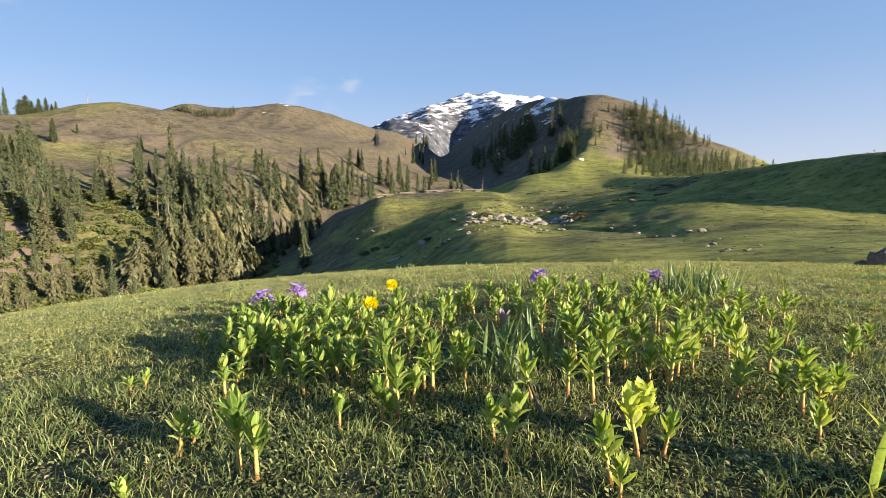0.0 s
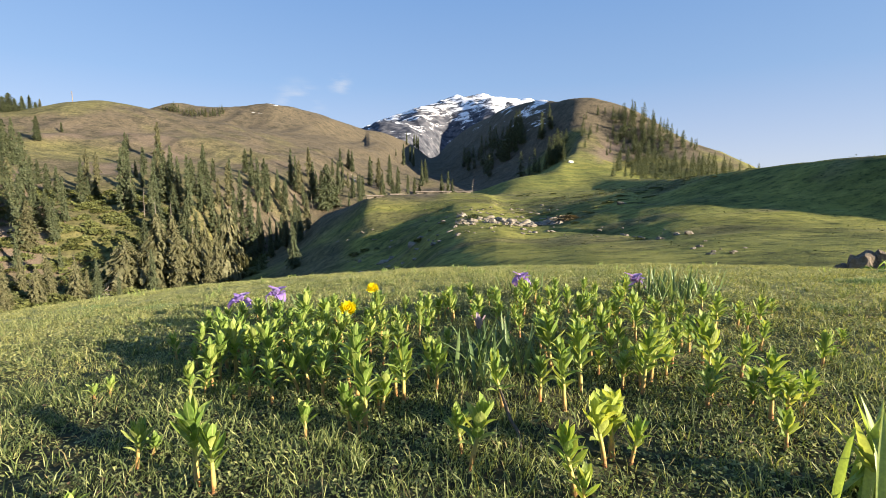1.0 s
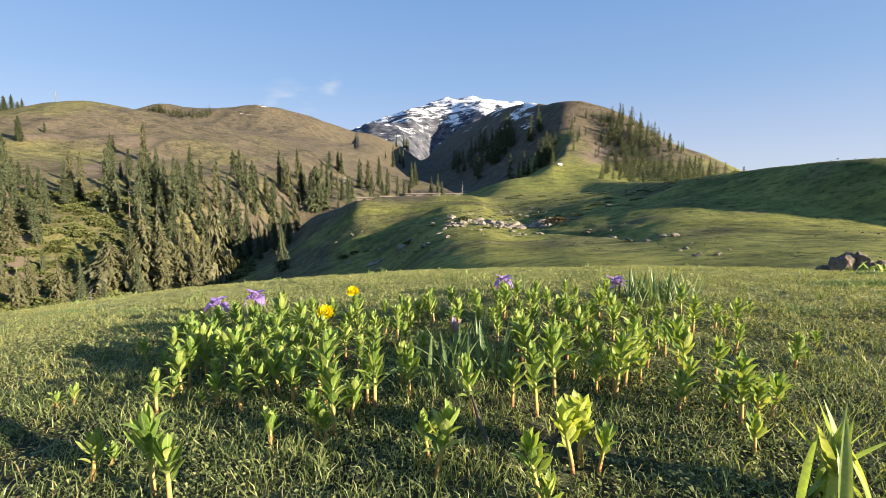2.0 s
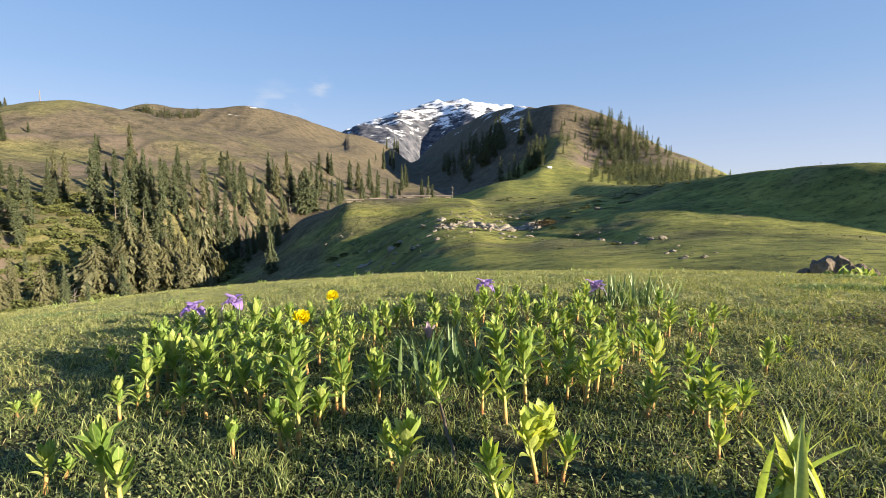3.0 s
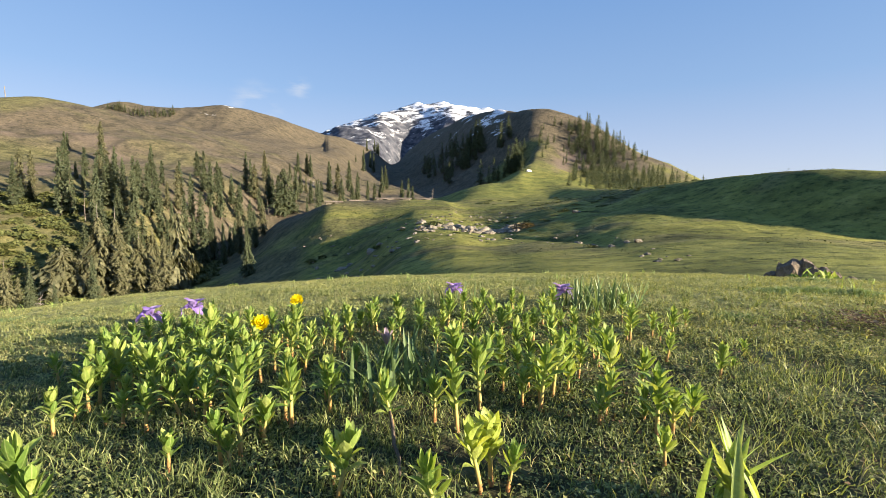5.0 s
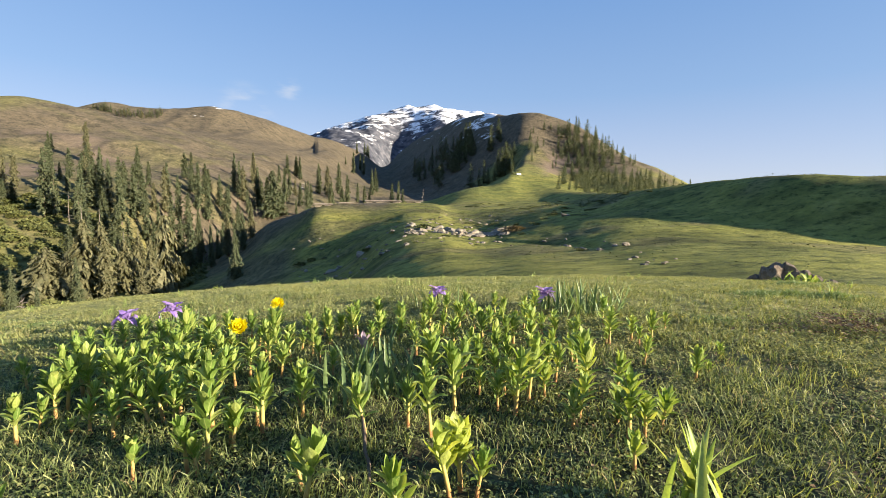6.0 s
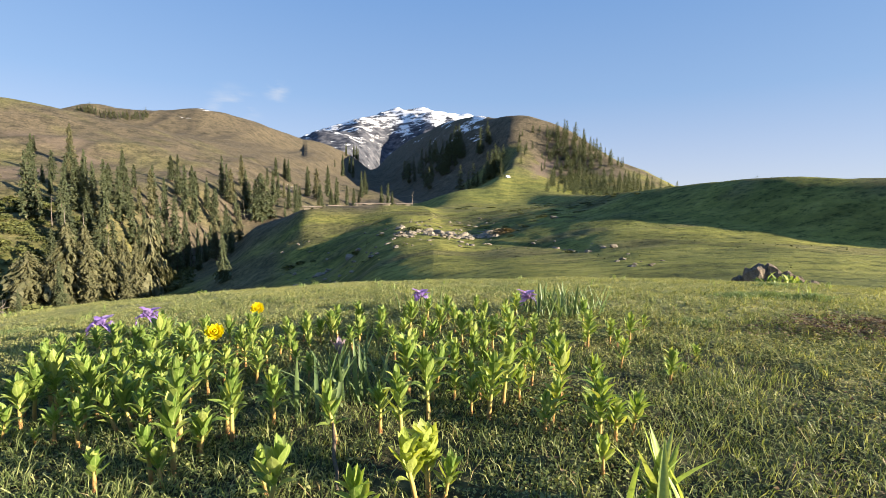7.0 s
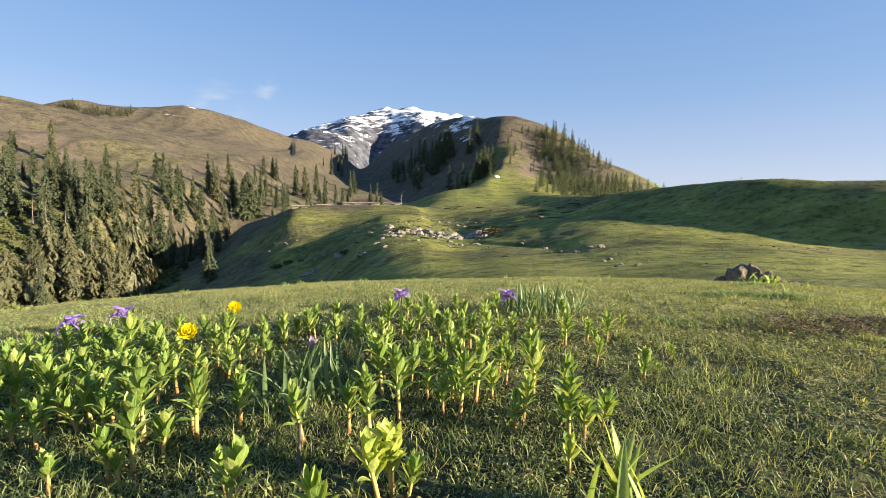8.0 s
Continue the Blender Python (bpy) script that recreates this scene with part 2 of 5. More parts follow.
M_PURPLE = leaf_material("iris_petal", (0.33, 0.21, 0.70), (0.41, 0.28, 0.77), (0.52, 0.39, 0.82), 0.45, 0.5, True, 50)
M_FADED = leaf_material("faded_petal", (0.30, 0.22, 0.30), (0.38, 0.28, 0.38), (0.46, 0.36, 0.44), 0.4, 0.6, True, 50)
M_YELLOW = leaf_material("yellow_petal", (0.82, 0.72, 0.02), (0.86, 0.78, 0.03), (0.88, 0.81, 0.04), 0.35, 0.5, True, 50)
M_CANVAS = stony_material("white_canvas", (0.62, 0.62, 0.60), (0.72, 0.72, 0.70), (0.78, 0.78, 0.76), 2.0, 0.8, 0.2, 0.01)


# ---- mesh helpers ----
def mesh_of(name, verts, faces, material, smooth=True):
    me = bpy.data.meshes.new(name)
    me.from_pydata([tuple(v) for v in verts], [], [tuple(int(i) for i in f) for f in faces])
    me.materials.append(material)
    if smooth:
        me.polygons.foreach_set("use_smooth", [True] * len(me.polygons))
    me.update()
    return me


def array_mesh(name, verts, faces, material, smooth=False):
    """A mesh from arrays: verts (n, 3); faces, a list of (m, k) index arrays."""
    me = bpy.data.meshes.new(name)
    me.vertices.add(len(verts))
    me.vertices.foreach_set("co", np.asarray(verts, np.float32).ravel())
    loops = np.concatenate([f.ravel() for f in faces]).astype(np.int32)
    totals = np.concatenate([np.full(len(f), f.shape[1]) for f in faces]).astype(np.int32)
    starts = np.concatenate([[0], np.cumsum(totals)[:-1]]).astype(np.int32)
    me.loops.add(len(loops))
    me.loops.foreach_set("vertex_index", loops)
    me.polygons.add(len(totals))
    me.polygons.foreach_set("loop_start", starts)
    me.polygons.foreach_set("loop_total", totals)
    me.update(calc_edges=True)
    me.polygons.foreach_set("use_smooth", np.full(len(totals), smooth))
    me.materials.append(material)
    return me


def part(name, me, parent, m=None, label=""):
    ob = new(name, me)
    ob.parent = parent
    if m is not None:
        ob.matrix_basis = m
    if label:
        tagged(ob, label)
    return ob


def tube(points, radii, sides=6, closed_tip=True):
    """Verts and faces of a round, tapering tube along points."""
    verts, faces = [], []
    for i, (p, r) in enumerate(zip(points, radii)):
        a, b = points[max(i - 1, 0)], points[min(i + 1, len(points) - 1)]
        d = (Vector(b) - Vector(a)).normalized()
        u = d.orthogonal().normalized() if abs(d.z) < 0.99 else Vector((1, 0, 0))
        v = d.cross(u).normalized()
        u = v.cross(d)
        for k in range(sides):
            t = 2 * math.pi * k / sides
            verts.append(Vector(p) + u * (r * math.cos(t)) + v * (r * math.sin(t)))
    for i in range(len(points) - 1):
        for k in range(sides):
            a, b = i * sides + k, i * sides + (k + 1) % sides
            faces.append((a, b, b + sides, a + sides))
    faces.append(tuple((len(points) - 1) * sides + k for k in range(sides)))
    return verts, faces


# ---- the lie of the land ----
def fade(a, b, v):
    t = np.clip((v - a) / (b - a), 0, 1)
    return t * t * (3 - 2 * t)


LATTICE = np.random.RandomState(7).rand(256, 256)


def lumps(x, y):
    """Smooth random lumps, one a metre, from 0 to 1."""
    xi, yi = np.floor(x).astype(int), np.floor(y).astype(int)
    fx, fy = x - xi, y - yi
    fx, fy = fx * fx * (3 - 2 * fx), fy * fy * (3 - 2 * fy)
    g = lambda i, j: LATTICE[(xi + i) % 256, (yi + j) % 256]
    return (g(0, 0) * (1 - fx) + g(1, 0) * fx) * (1 - fy) + (g(0, 1) * (1 - fx) + g(1, 1) * fx) * fy


def rough(x, y, size, octaves=4, gain=0.5):
    """Fractal lumps about `size` metres across, from -1 to 1."""
    out, amp, tot = 0.0, 1.0, 0.0
    for i in range(octaves):
        k = 2.03 ** i / size
        out = out + amp * (lumps(x * k + 17.3 * i + 50, y * k - 9.1 * i + 80) * 2 - 1)
        tot, amp = tot + amp, amp * gain
    return out / tot


def ridged(x, y, size, octaves=4):
    out, amp, tot = 0.0, 1.0, 0.0
    for i in range(octaves):
        k = 2.1 ** i / size
        out = out + amp * (1 - 2 * np.abs(lumps(x * k + 31 * i + 9, y * k + 13 * i + 5) * 2 - 1))
        tot, amp = tot + amp, amp * 0.5
    return out / tot


EYE = 0.42
# The land's lines, each from near to far: bearing, distance, angle above the eye.
FOOT = [(-180, 25, -9), (-100, 25, -12), (-62, 30, -14), (-28, 30, -13.5), (-21, 30, -13.2), (-16, 32, -12.8), (-12, 34, -12.2), (-7, 32, -11.2), (-3, 30, -10.0), (0, 26, -9.2), (4, 24, -8.5), (9, 21, -8.4),
        (16, 17, -8.3), (24, 14, -8.2), (34, 13, -7.9), (45, 13, -7.1), (62, 13, -5.5), (100, 20, -5), (180, 25, -9)]
LOBE = [(-180, 60, -8), (-100, 60, -10), (-62, 65, -14), (-28, 65, -13.5), (-21, 68, -12.8), (-16, 68, -11.8), (-12.5, 74, -9.6), (-10, 76, -7.4), (-6.5, 66, -8.4), (-4, 62, -8.0), (-2, 61, -6.0), (0, 60, -4.2), (2, 60, -3.1), (4, 60, -2.9), (8, 59, -3.1),
        (12, 57, -3.7), (17, 45, -3.8), (21.5, 35, -4.5), (25.5, 28, -5.0), (34, 22, -5.1), (45, 20, -4.5), (62, 20, -4.0), (100, 40, -3), (180, 60, -8)]
PLATEAU = [(-180, 90, -6), (-100, 90, -9), (-62, 88, -12), (-28, 90, -12), (-25, 105, -10.2), (-22.3, 128, -8.4), (-18, 145, -5.8), (-15.3, 142, -3.9), (-13.6, 136, -2.5), (-10, 121, -1.2), (-8.4, 115, -0.2), (-6.9, 118, 0.05), (-3, 126, 0.15),
           (2.5, 134, 0.3), (6, 138, 0.4), (9, 112, -0.8), (13, 80, -1.6), (17, 72, -1.0), (22, 64, -0.5), (26, 52, -0.9), (29, 46, -1.2), (34, 43, -1.4), (43.4, 39, -2.2), (53, 36, -2.9), (62, 34, -3.0), (100, 80, 0), (180, 90, -6)]
# past bearing 54 the shoulder is unseen: rows added to shade the right field
SHOULDER = [(-180, 140, -3), (-100, 140, -5), (-62, 110, -9), (-28, 110, -9), (-25, 128, -9.3), (-22, 150, -9), (-18, 165, -7), (-10, 172, -3.6), (-4, 185, -2.2), (2, 190, -1.4), (6, 185, -0.3), (8, 180, 0.5), (11, 185, 0.9), (15, 190, 0.75),
            (19, 185, 0.9), (22, 150, 1.35), (26, 96, 1.8), (29, 80, 2.0), (31.5, 72, 2.4), (34.3, 66, 2.7), (38.2, 60, 3.2), (41.4, 56, 3.45), (45.7, 53, 3.6), (49.5, 51, 3.4), (53, 50, 3.3), (62, 48, 3.0), (90, 48, 2.6), (110, 120, -2), (180, 140, -3)]
FLANK = [(-180, 250, 0), (-100, 250, 0), (-62, 150, -1), (-28, 150, -0.5), (-24, 170, 0), (-21, 190, 0.5), (-16, 225, 1.4), (-10, 290, 2), (-6, 320, 1.5), (-2, 330, 1), (2, 320, 0.6), (5, 285, 0.5), (7.5, 262, 1.4), (10.5, 265, 2.3), (12.5, 272, 2.5),
         (14.4, 285, 3.1), (15.7, 300, 3.8), (16.6, 325, 4.6), (18, 335, 4.6), (21, 330, 3.6), (24, 300, 2.2), (29, 240, 1.0), (34, 200, 0), (45, 180, 0), (62, 180, 0), (100, 250, 0), (180, 250, 0)]
VALE = [(-180, 300, 3), (-62, 240, 3.5), (-28, 250, 4.5), (-21, 270, 4.8), (-16, 310, 4.6), (-10, 370, 4), (-6, 420, 3.2), (-2, 520, 2.2), (0, 560, 1.6), (3, 470, 0.8), (5, 400, 0.4), (7.5, 350, 0.7), (10.5, 350, 1.6), (12.5, 355, 2.2),
        (14.4, 365, 3.0), (15.7, 370, 4.4), (16.4, 395, 6.0), (17.5, 420, 7.6), (21, 410, 6.0), (24, 380, 4.4), (29, 300, 2.2), (34, 260, 0.5), (45, 260, 0), (180, 300, 3)]
CREST = [(-180, 350, 5), (-62, 330, 6.0), (-42.9, 330, 6.9), (-40.6, 332, 7.3), (-38.8, 336, 8.1), (-36.5, 342, 8.7), (-34.4, 345, 9.0), (-32.2, 348, 8.9), (-28, 350, 8.3), (-25.8, 352, 7.8), (-22.9, 355, 7.6), (-17.6, 370, 6.5),
         (-13, 400, 5.9), (-8.5, 460, 5.4), (-5.6, 520, 4.9), (-2.4, 700, 4.2), (-0.4, 1000, 4.4), (1.6, 1250, 6), (4.1, 1100, 7.6), (7.7, 880, 9.5), (9.9, 740, 10.4), (12, 630, 10.8), (14.2, 550, 10.7), (17.6, 490, 11.0),
         (21.5, 490, 9.7), (23.2, 490, 9.0), (26, 485, 7.1), (28.8, 480, 5.3), (31.4, 475, 4.2), (34.2, 470, 2.8), (38, 450, 1.0), (62, 400, 0.5), (180, 350, 5)]
BACK = [(-180, 600, 2), (-62, 600, 3), (-34, 600, 6), (-31, 600, 8.2), (-29.6, 600, 9.0), (-27.7, 600, 9.5), (-24.5, 600, 9.4), (-18.6, 600, 9.7), (-13.8, 610, 9.1), (-10.7, 640, 8.2), (-8.5, 680, 7.7), (-5.6, 760, 7.2), (-2.4, 950, 5.9),
        (-0.4, 1250, 4.6), (1.6, 1500, 5), (4.1, 1350, 6.3), (9.9, 950, 8.5), (17.6, 640, 9), (23.2, 620, 7), (34.2, 600, 2), (62, 600, 0.4), (180, 600, 2)]
RANGE = [(-180, 2600, 1), (-30, 2600, 1), (-20, 2600, 2), (-12, 2600, 5.5), (-8.4, 2600, 7.8), (-5, 2600, 9.2), (-3, 2600, 9.8), (0.2, 2600, 11.1), (1.8, 2600, 11.7), (4.1, 2600, 11.8), (6.7, 2600, 11.7), (8.9, 2600, 11.2), (10.8, 2600, 11.1),
         (14, 2600, 9.5), (20, 2600, 6), (34, 2600, 2), (62, 2600, 0.5), (180, 2600, 1)]


def hermite_slopes(xk, yk):
    h = np.diff(xk, axis=-1)
    d = np.diff(yk, axis=-1) / h
    m = np.zeros_like(yk)
    a, b = d[..., :-1], d[..., 1:]
    same = a * b > 0
    w1, w2 = 2 * h[..., 1:] + h[..., :-1], h[..., 1:] + 2 * h[..., :-1]
    m[..., 1:-1] = np.where(same, (w1 + w2) / (w1 / np.where(same, a, 1) + w2 / np.where(same, b, 1)), 0)
    m[..., 0], m[..., -1] = d[..., 0], d[..., -1]
    return m


def hermite(xk, yk, m, q, i):
    pick = lambda arr, j: np.take_along_axis(arr, j[..., None], -1)[..., 0]
    x0, x1, y0, y1, m0, m1 = pick(xk, i), pick(xk, i + 1), pick(yk, i), pick(yk, i + 1), pick(m, i), pick(m, i + 1)
    h = x1 - x0
    t = np.clip((q - x0) / h, 0, 1)
    return (1 + 2 * t) * (1 - t) ** 2 * y0 + t * (1 - t) ** 2 * h * m0 + t * t * (3 - 2 * t) * y1 + t * t * (t - 1) * h * m1


FINE = np.arange(-180, 180.01, 0.25)


def smoothed(xk, v, spread):
    """A line's values each quarter degree, rounded where it bends."""
    m = hermite_slopes(xk, v)
    i = np.clip(np.searchsorted(xk, FINE) - 1, 0, len(xk) - 2)
    h = xk[i + 1] - xk[i]
    t = (FINE - xk[i]) / h
    w = (1 + 2 * t) * (1 - t) ** 2 * v[i] + t * (1 - t) ** 2 * h * m[i] + t * t * (3 - 2 * t) * v[i + 1] + t * t * (t - 1) * h * m[i + 1]
    kernel = np.exp(-0.5 * (np.arange(-80, 81) * 0.25 / spread) ** 2)
    return np.convolve(np.pad(w, 80, mode="edge"), kernel / kernel.sum(), mode="valid")


def line_of(rows, spread):
    k = np.array(rows, float)
    return smoothed(k[:, 0], k[:, 1], spread), smoothed(k[:, 0], k[:, 2], spread)


LINES = [line_of(rows, spread) for rows, spread in ((FOOT, 3), (LOBE, 1.8), (PLATEAU, 0.7), (SHOULDER, 1.0), (FLANK, 0.6), (VALE, 0.6), (CREST, 0.5), (BACK, 0.6), (RANGE, 0.7))]


def along(line, az):
    return np.interp(az, FINE, LINES[line][0]), np.interp(az, FINE, LINES[line][1])


def meadow(x, y):
    r2 = np.minimum(x * x + y * y, 81.0)
    return 0.012 - 0.0145 * r2 + 0.045 * x + 0.02 * np.clip(x - 1.5, 0, 6)


def land(x, y):
    """Height of the ground at x, y (arrays)."""
    x, y = np.asarray(x, float), np.asarray(y, float)
    r, az = np.hypot(x, y), np.degrees(np.arctan2(x, y))
    sx, sy = np.sin(np.radians(az)), np.cos(np.radians(az))
    az = np.clip(az + 1.1 * rough(x + 33, y, 38, 3) * fade(35, 80, r) * (1 - fade(330, 430, r)) + 0.7 * rough(x + 5, y, 7, 3) * fade(40, 55, r) * (1 - fade(90, 110, r)), -180, 180)
    rk = [np.full_like(r, 3.0), np.full_like(r, 5.0), np.full_like(r, 7.0)]
    zk = [meadow(sx * q, sy * q) for q in (3.0, 5.0, 7.0)]
    for k in range(7):
        d, a = along(k, az)
        rk.append(d)
        zk.append(EYE + d * np.tan(np.radians(a)))
    crest_r, crest_angle = along(6, az)
    back_r, back_angle = along(7, az)
    far_r, far_angle = along(8, az)
    dip = np.where(az < -8, crest_angle + 0.35 * (back_angle - crest_angle) * fade(-24, -15, az) - 1.3 * (1 - fade(-24, -15, az)), 0.4 * crest_angle + 0.6 * back_angle)
    for d, a in ((crest_r * 0.5 + back_r * 0.5, dip), (back_r, back_angle), (back_r * 1.2, back_angle * 0.55), (far_r, far_angle), (4000.0, far_angle * 0.3), (5200.0, far_angle * 0)):
        rk.append(d + 0 * r)
        zk.append(EYE + d * np.tan(np.radians(a)))
    rk, zk = np.stack(rk, -1), np.stack(zk, -1)
    i = np.clip((r[..., None] >= rk).sum(-1) - 1, 0, rk.shape[-1] - 2)
    z = hermite(rk, zk, hermite_slopes(rk, zk), r, i)
    z = np.where(r < 5, meadow(x, y), z)
    z = z + (0.010 * rough(x, y, 0.5, 3) + 0.013 * rough(x + 8, y, 0.15, 3) * (1 - fade(5, 9, r)) + 0.03 * rough(x + 3, y, 2.2, 3) * fade(1.2, 3.0, r)) * fade(0.2, 0.6, r) * (1 - fade(12, 30, r))
    z = z + (0.22 * rough(x, y, 11, 4) + 0.11 * rough(x + 7, y, 3.2, 3)) * fade(12, 40, r) * (1 - fade(400, 600, r))
    z = z + (2.6 * rough(x, y, 70, 4) + 8.5 * ridged(x + 90, y * 0.6, 85, 4) * (1 - 0.75 * fade(0.72, 0.98, r / crest_r))) * (fade(110, 240, r) + fade(-3, 5, az) * (fade(320, 450, r) - fade(110, 240, r))) * (1 - fade(900, 1400, r))
    z = z + (38 * ridged(x + 160, y * 0.7, 520, 6) + 24 * ridged(x * 1.3 + 0.5 * y, y * 0.5, 150, 4) + 12 * rough(x, y, 170, 5) - 44) * fade(950, 1900, r) * (1 - fade(3300, 4200, r)) * fade(2, 7, far_angle)
    run = np.degrees(np.arctan2(x, y)) - (18.3 + 0.74 * (42 - r)) + 1.6 * rough(x, y + 50, 7, 3)      # a stony runnel down to the right
    z = z - 0.26 * (1 - fade(24, 28, az)) * np.exp(-(np.radians(run) * r / 0.75) ** 2) * fade(17, 23, r) * (1 - fade(46, 54, r))
    z = z + 9.0 * (ridged(x + 40, y * 0.3, 75, 3) - 0.1) * fade(390, 460, r) * (1 - fade(560, 620, r)) * (1 - fade(-6, -2, az))        # furrows of the brown ridge behind
    return z


def ground_z(x, y):
    return float(land(np.array([x]), np.array([y]))[0])


def at_bearing(az, r):
    x, y = r * math.sin(radians(az)), r * math.cos(radians(az))
    return x, y, ground_z(x, y)


def build_ground():
    az = np.concatenate([np.arange(-180, -58, 4.0), np.arange(-58, 58, 0.24), np.arange(58, 180, 4.0)])
    radii = np.concatenate([[0.12], np.geomspace(0.2, 9, 230), np.geomspace(9.2, 100, 190), np.geomspace(101, 700, 210), np.geomspace(708, 1750, 90), np.linspace(1780, 2800, 85), np.geomspace(2850, 4900, 14)])
    A, R = np.meshgrid(np.radians(az), radii)
    x, y = (R * np.sin(A)).ravel(), (R * np.cos(A)).ravel()
    z = land(x, y)
    verts = np.column_stack([x, y, z])
    nr, na = len(radii), len(az)
    i, j = np.meshgrid(np.arange(nr - 1), np.arange(na), indexing="ij")
    i, j = i.ravel(), j.ravel()
    jn = (j + 1) % na
    quads = np.column_stack([i * na + j, i * na + jn, (i + 1) * na + jn, (i + 1) * na + j])[:, ::-1]
    hub = len(verts)
    verts = np.vstack([verts, [[0, 0, 0.012]]])
    jj = np.arange(na)
    cap = np.column_stack([np.full(na, hub), (jj + 1) % na, jj])[:, ::-1]
    me = array_mesh("ground", verts, [quads, cap], M_GROUND, True)
    x, y, z = verts.T
    r, a = np.hypot(x, y), np.degrees(np.arctan2(x, y))
    e = np.degrees(np.arctan2(z - EYE, np.maximum(r, 0.1)))
    n1, n2, n3 = rough(x, y, 55, 5), rough(x + 400, y, 18, 4), rough(x, y + 300, 160, 4)
    hills = fade(95, 120, r) * (1 - fade(1400, 2000, r))
    left = 1 - fade(-1, 3, a)
    centre = fade(-1, 3, a) * (1 - fade(32, 38, a)) * fade(280, 330, r)
    dry = hills * np.clip(left * (0.64 + 0.3 * fade(370, 420, r) + 0.2 * fade(-30, -16, a) - 0.3 * (1 - fade(-6, -2, e)) * (1 - fade(-26, -22, a)) + 0.45 * fade(-0.3, 0.5, n1 + 0.6 * n2)) + centre * (0.25 + 0.75 * fade(-0.4, 0.35, n1 + 0.5 * n2 + 0.2 * (e - 4.8) + 0.2 * np.maximum(13 - a, 0))), 0, 1)
    scree = (1 - fade(-8, -3, a)) * fade(95, 110, r) * (1 - fade(260, 300, r)) * fade(0.14, 0.5, n2 + 0.5 * n1) * (0.6 - 0.35 * fade(-30, -26, a))
    scree = np.maximum(scree, fade(-0.2, 0.1, n2 + 0.3) * (1 - fade(-40.5, -38.5, a)) * fade(-9, -6, e) * (1 - fade(1, 3, e)) * fade(95, 110, r) * (1 - fade(200, 230, r)) * 0.9)
    scree = np.maximum(scree, 0.8 * fade(0.0, 0.25, n2 + 0.2 * n1) * fade(18.5, 20, a) * (1 - fade(23, 25, a)) * fade(3.4, 4.2, e) * (1 - fade(5.4, 6.5, e)) * fade(280, 300, r) * (1 - fade(480, 500, r)))
    heath = fade(14, 30, r) * (1 - fade(150, 200, r)) * fade(-0.05, 0.4, rough(x + 11, y * 1.6, 7, 4) + 0.4 * n2) * 0.48
    dry = np.maximum(dry, heath)
    # the knoll's west flank: brown ground, its darkness partly shade put into colour
    dry = np.maximum(dry, 0.75 * fade(-24, -17, a) * (1 - fade(-12, -9, a)) * fade(60, 80, r) * (1 - fade(125, 140, r)) * fade(-0.4, 0.3, n2 + n1 - 0.12 * (e + 5)))
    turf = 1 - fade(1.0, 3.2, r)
    lawn = 1 - fade(8.0, 16.0, r)
    far = fade(1300, 1800, r)
    snow = far * (0.24 + fade(250, 480, z) * 0.30 + 0.14 * fade(-0.05, 0.12, x / 2500 - 0.02) + 0.22 * ridged(x * 1.0 + 0.6 * y, y * 0.35 + 20, 240, 4))
    snow = snow * (0.7 + 0.3 * fade(170, 360, z))
    patch = fade(6.0, 8.2, e) * fade(430, 520, r) * fade(2, 4, a) * (1 - fade(13.5, 15, a)) * 0.34 * (1 - fade(1250, 1400, r))
    patch = patch + fade(8.8, 10.0, e) * fade(8, 9, a) * (1 - fade(13, 14.5, a)) * fade(430, 520, r) * (1 - fade(1000, 1200, r)) * 0.12
    patch = patch + fade(8.7, 9.2, e) * fade(-24, -20, a) * (1 - fade(-18, -15, a)) * fade(500, 520, r) * (1 - fade(700, 800, r)) * 0.45
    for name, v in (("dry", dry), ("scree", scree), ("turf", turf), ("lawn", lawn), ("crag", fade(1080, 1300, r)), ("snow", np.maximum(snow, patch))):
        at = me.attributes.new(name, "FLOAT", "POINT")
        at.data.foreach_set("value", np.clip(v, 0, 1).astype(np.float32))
    tagged(new("ground", me), "grassy alpine ground rising to brown hills and a snowy mountain", "ground", kind="structure")


build_ground()


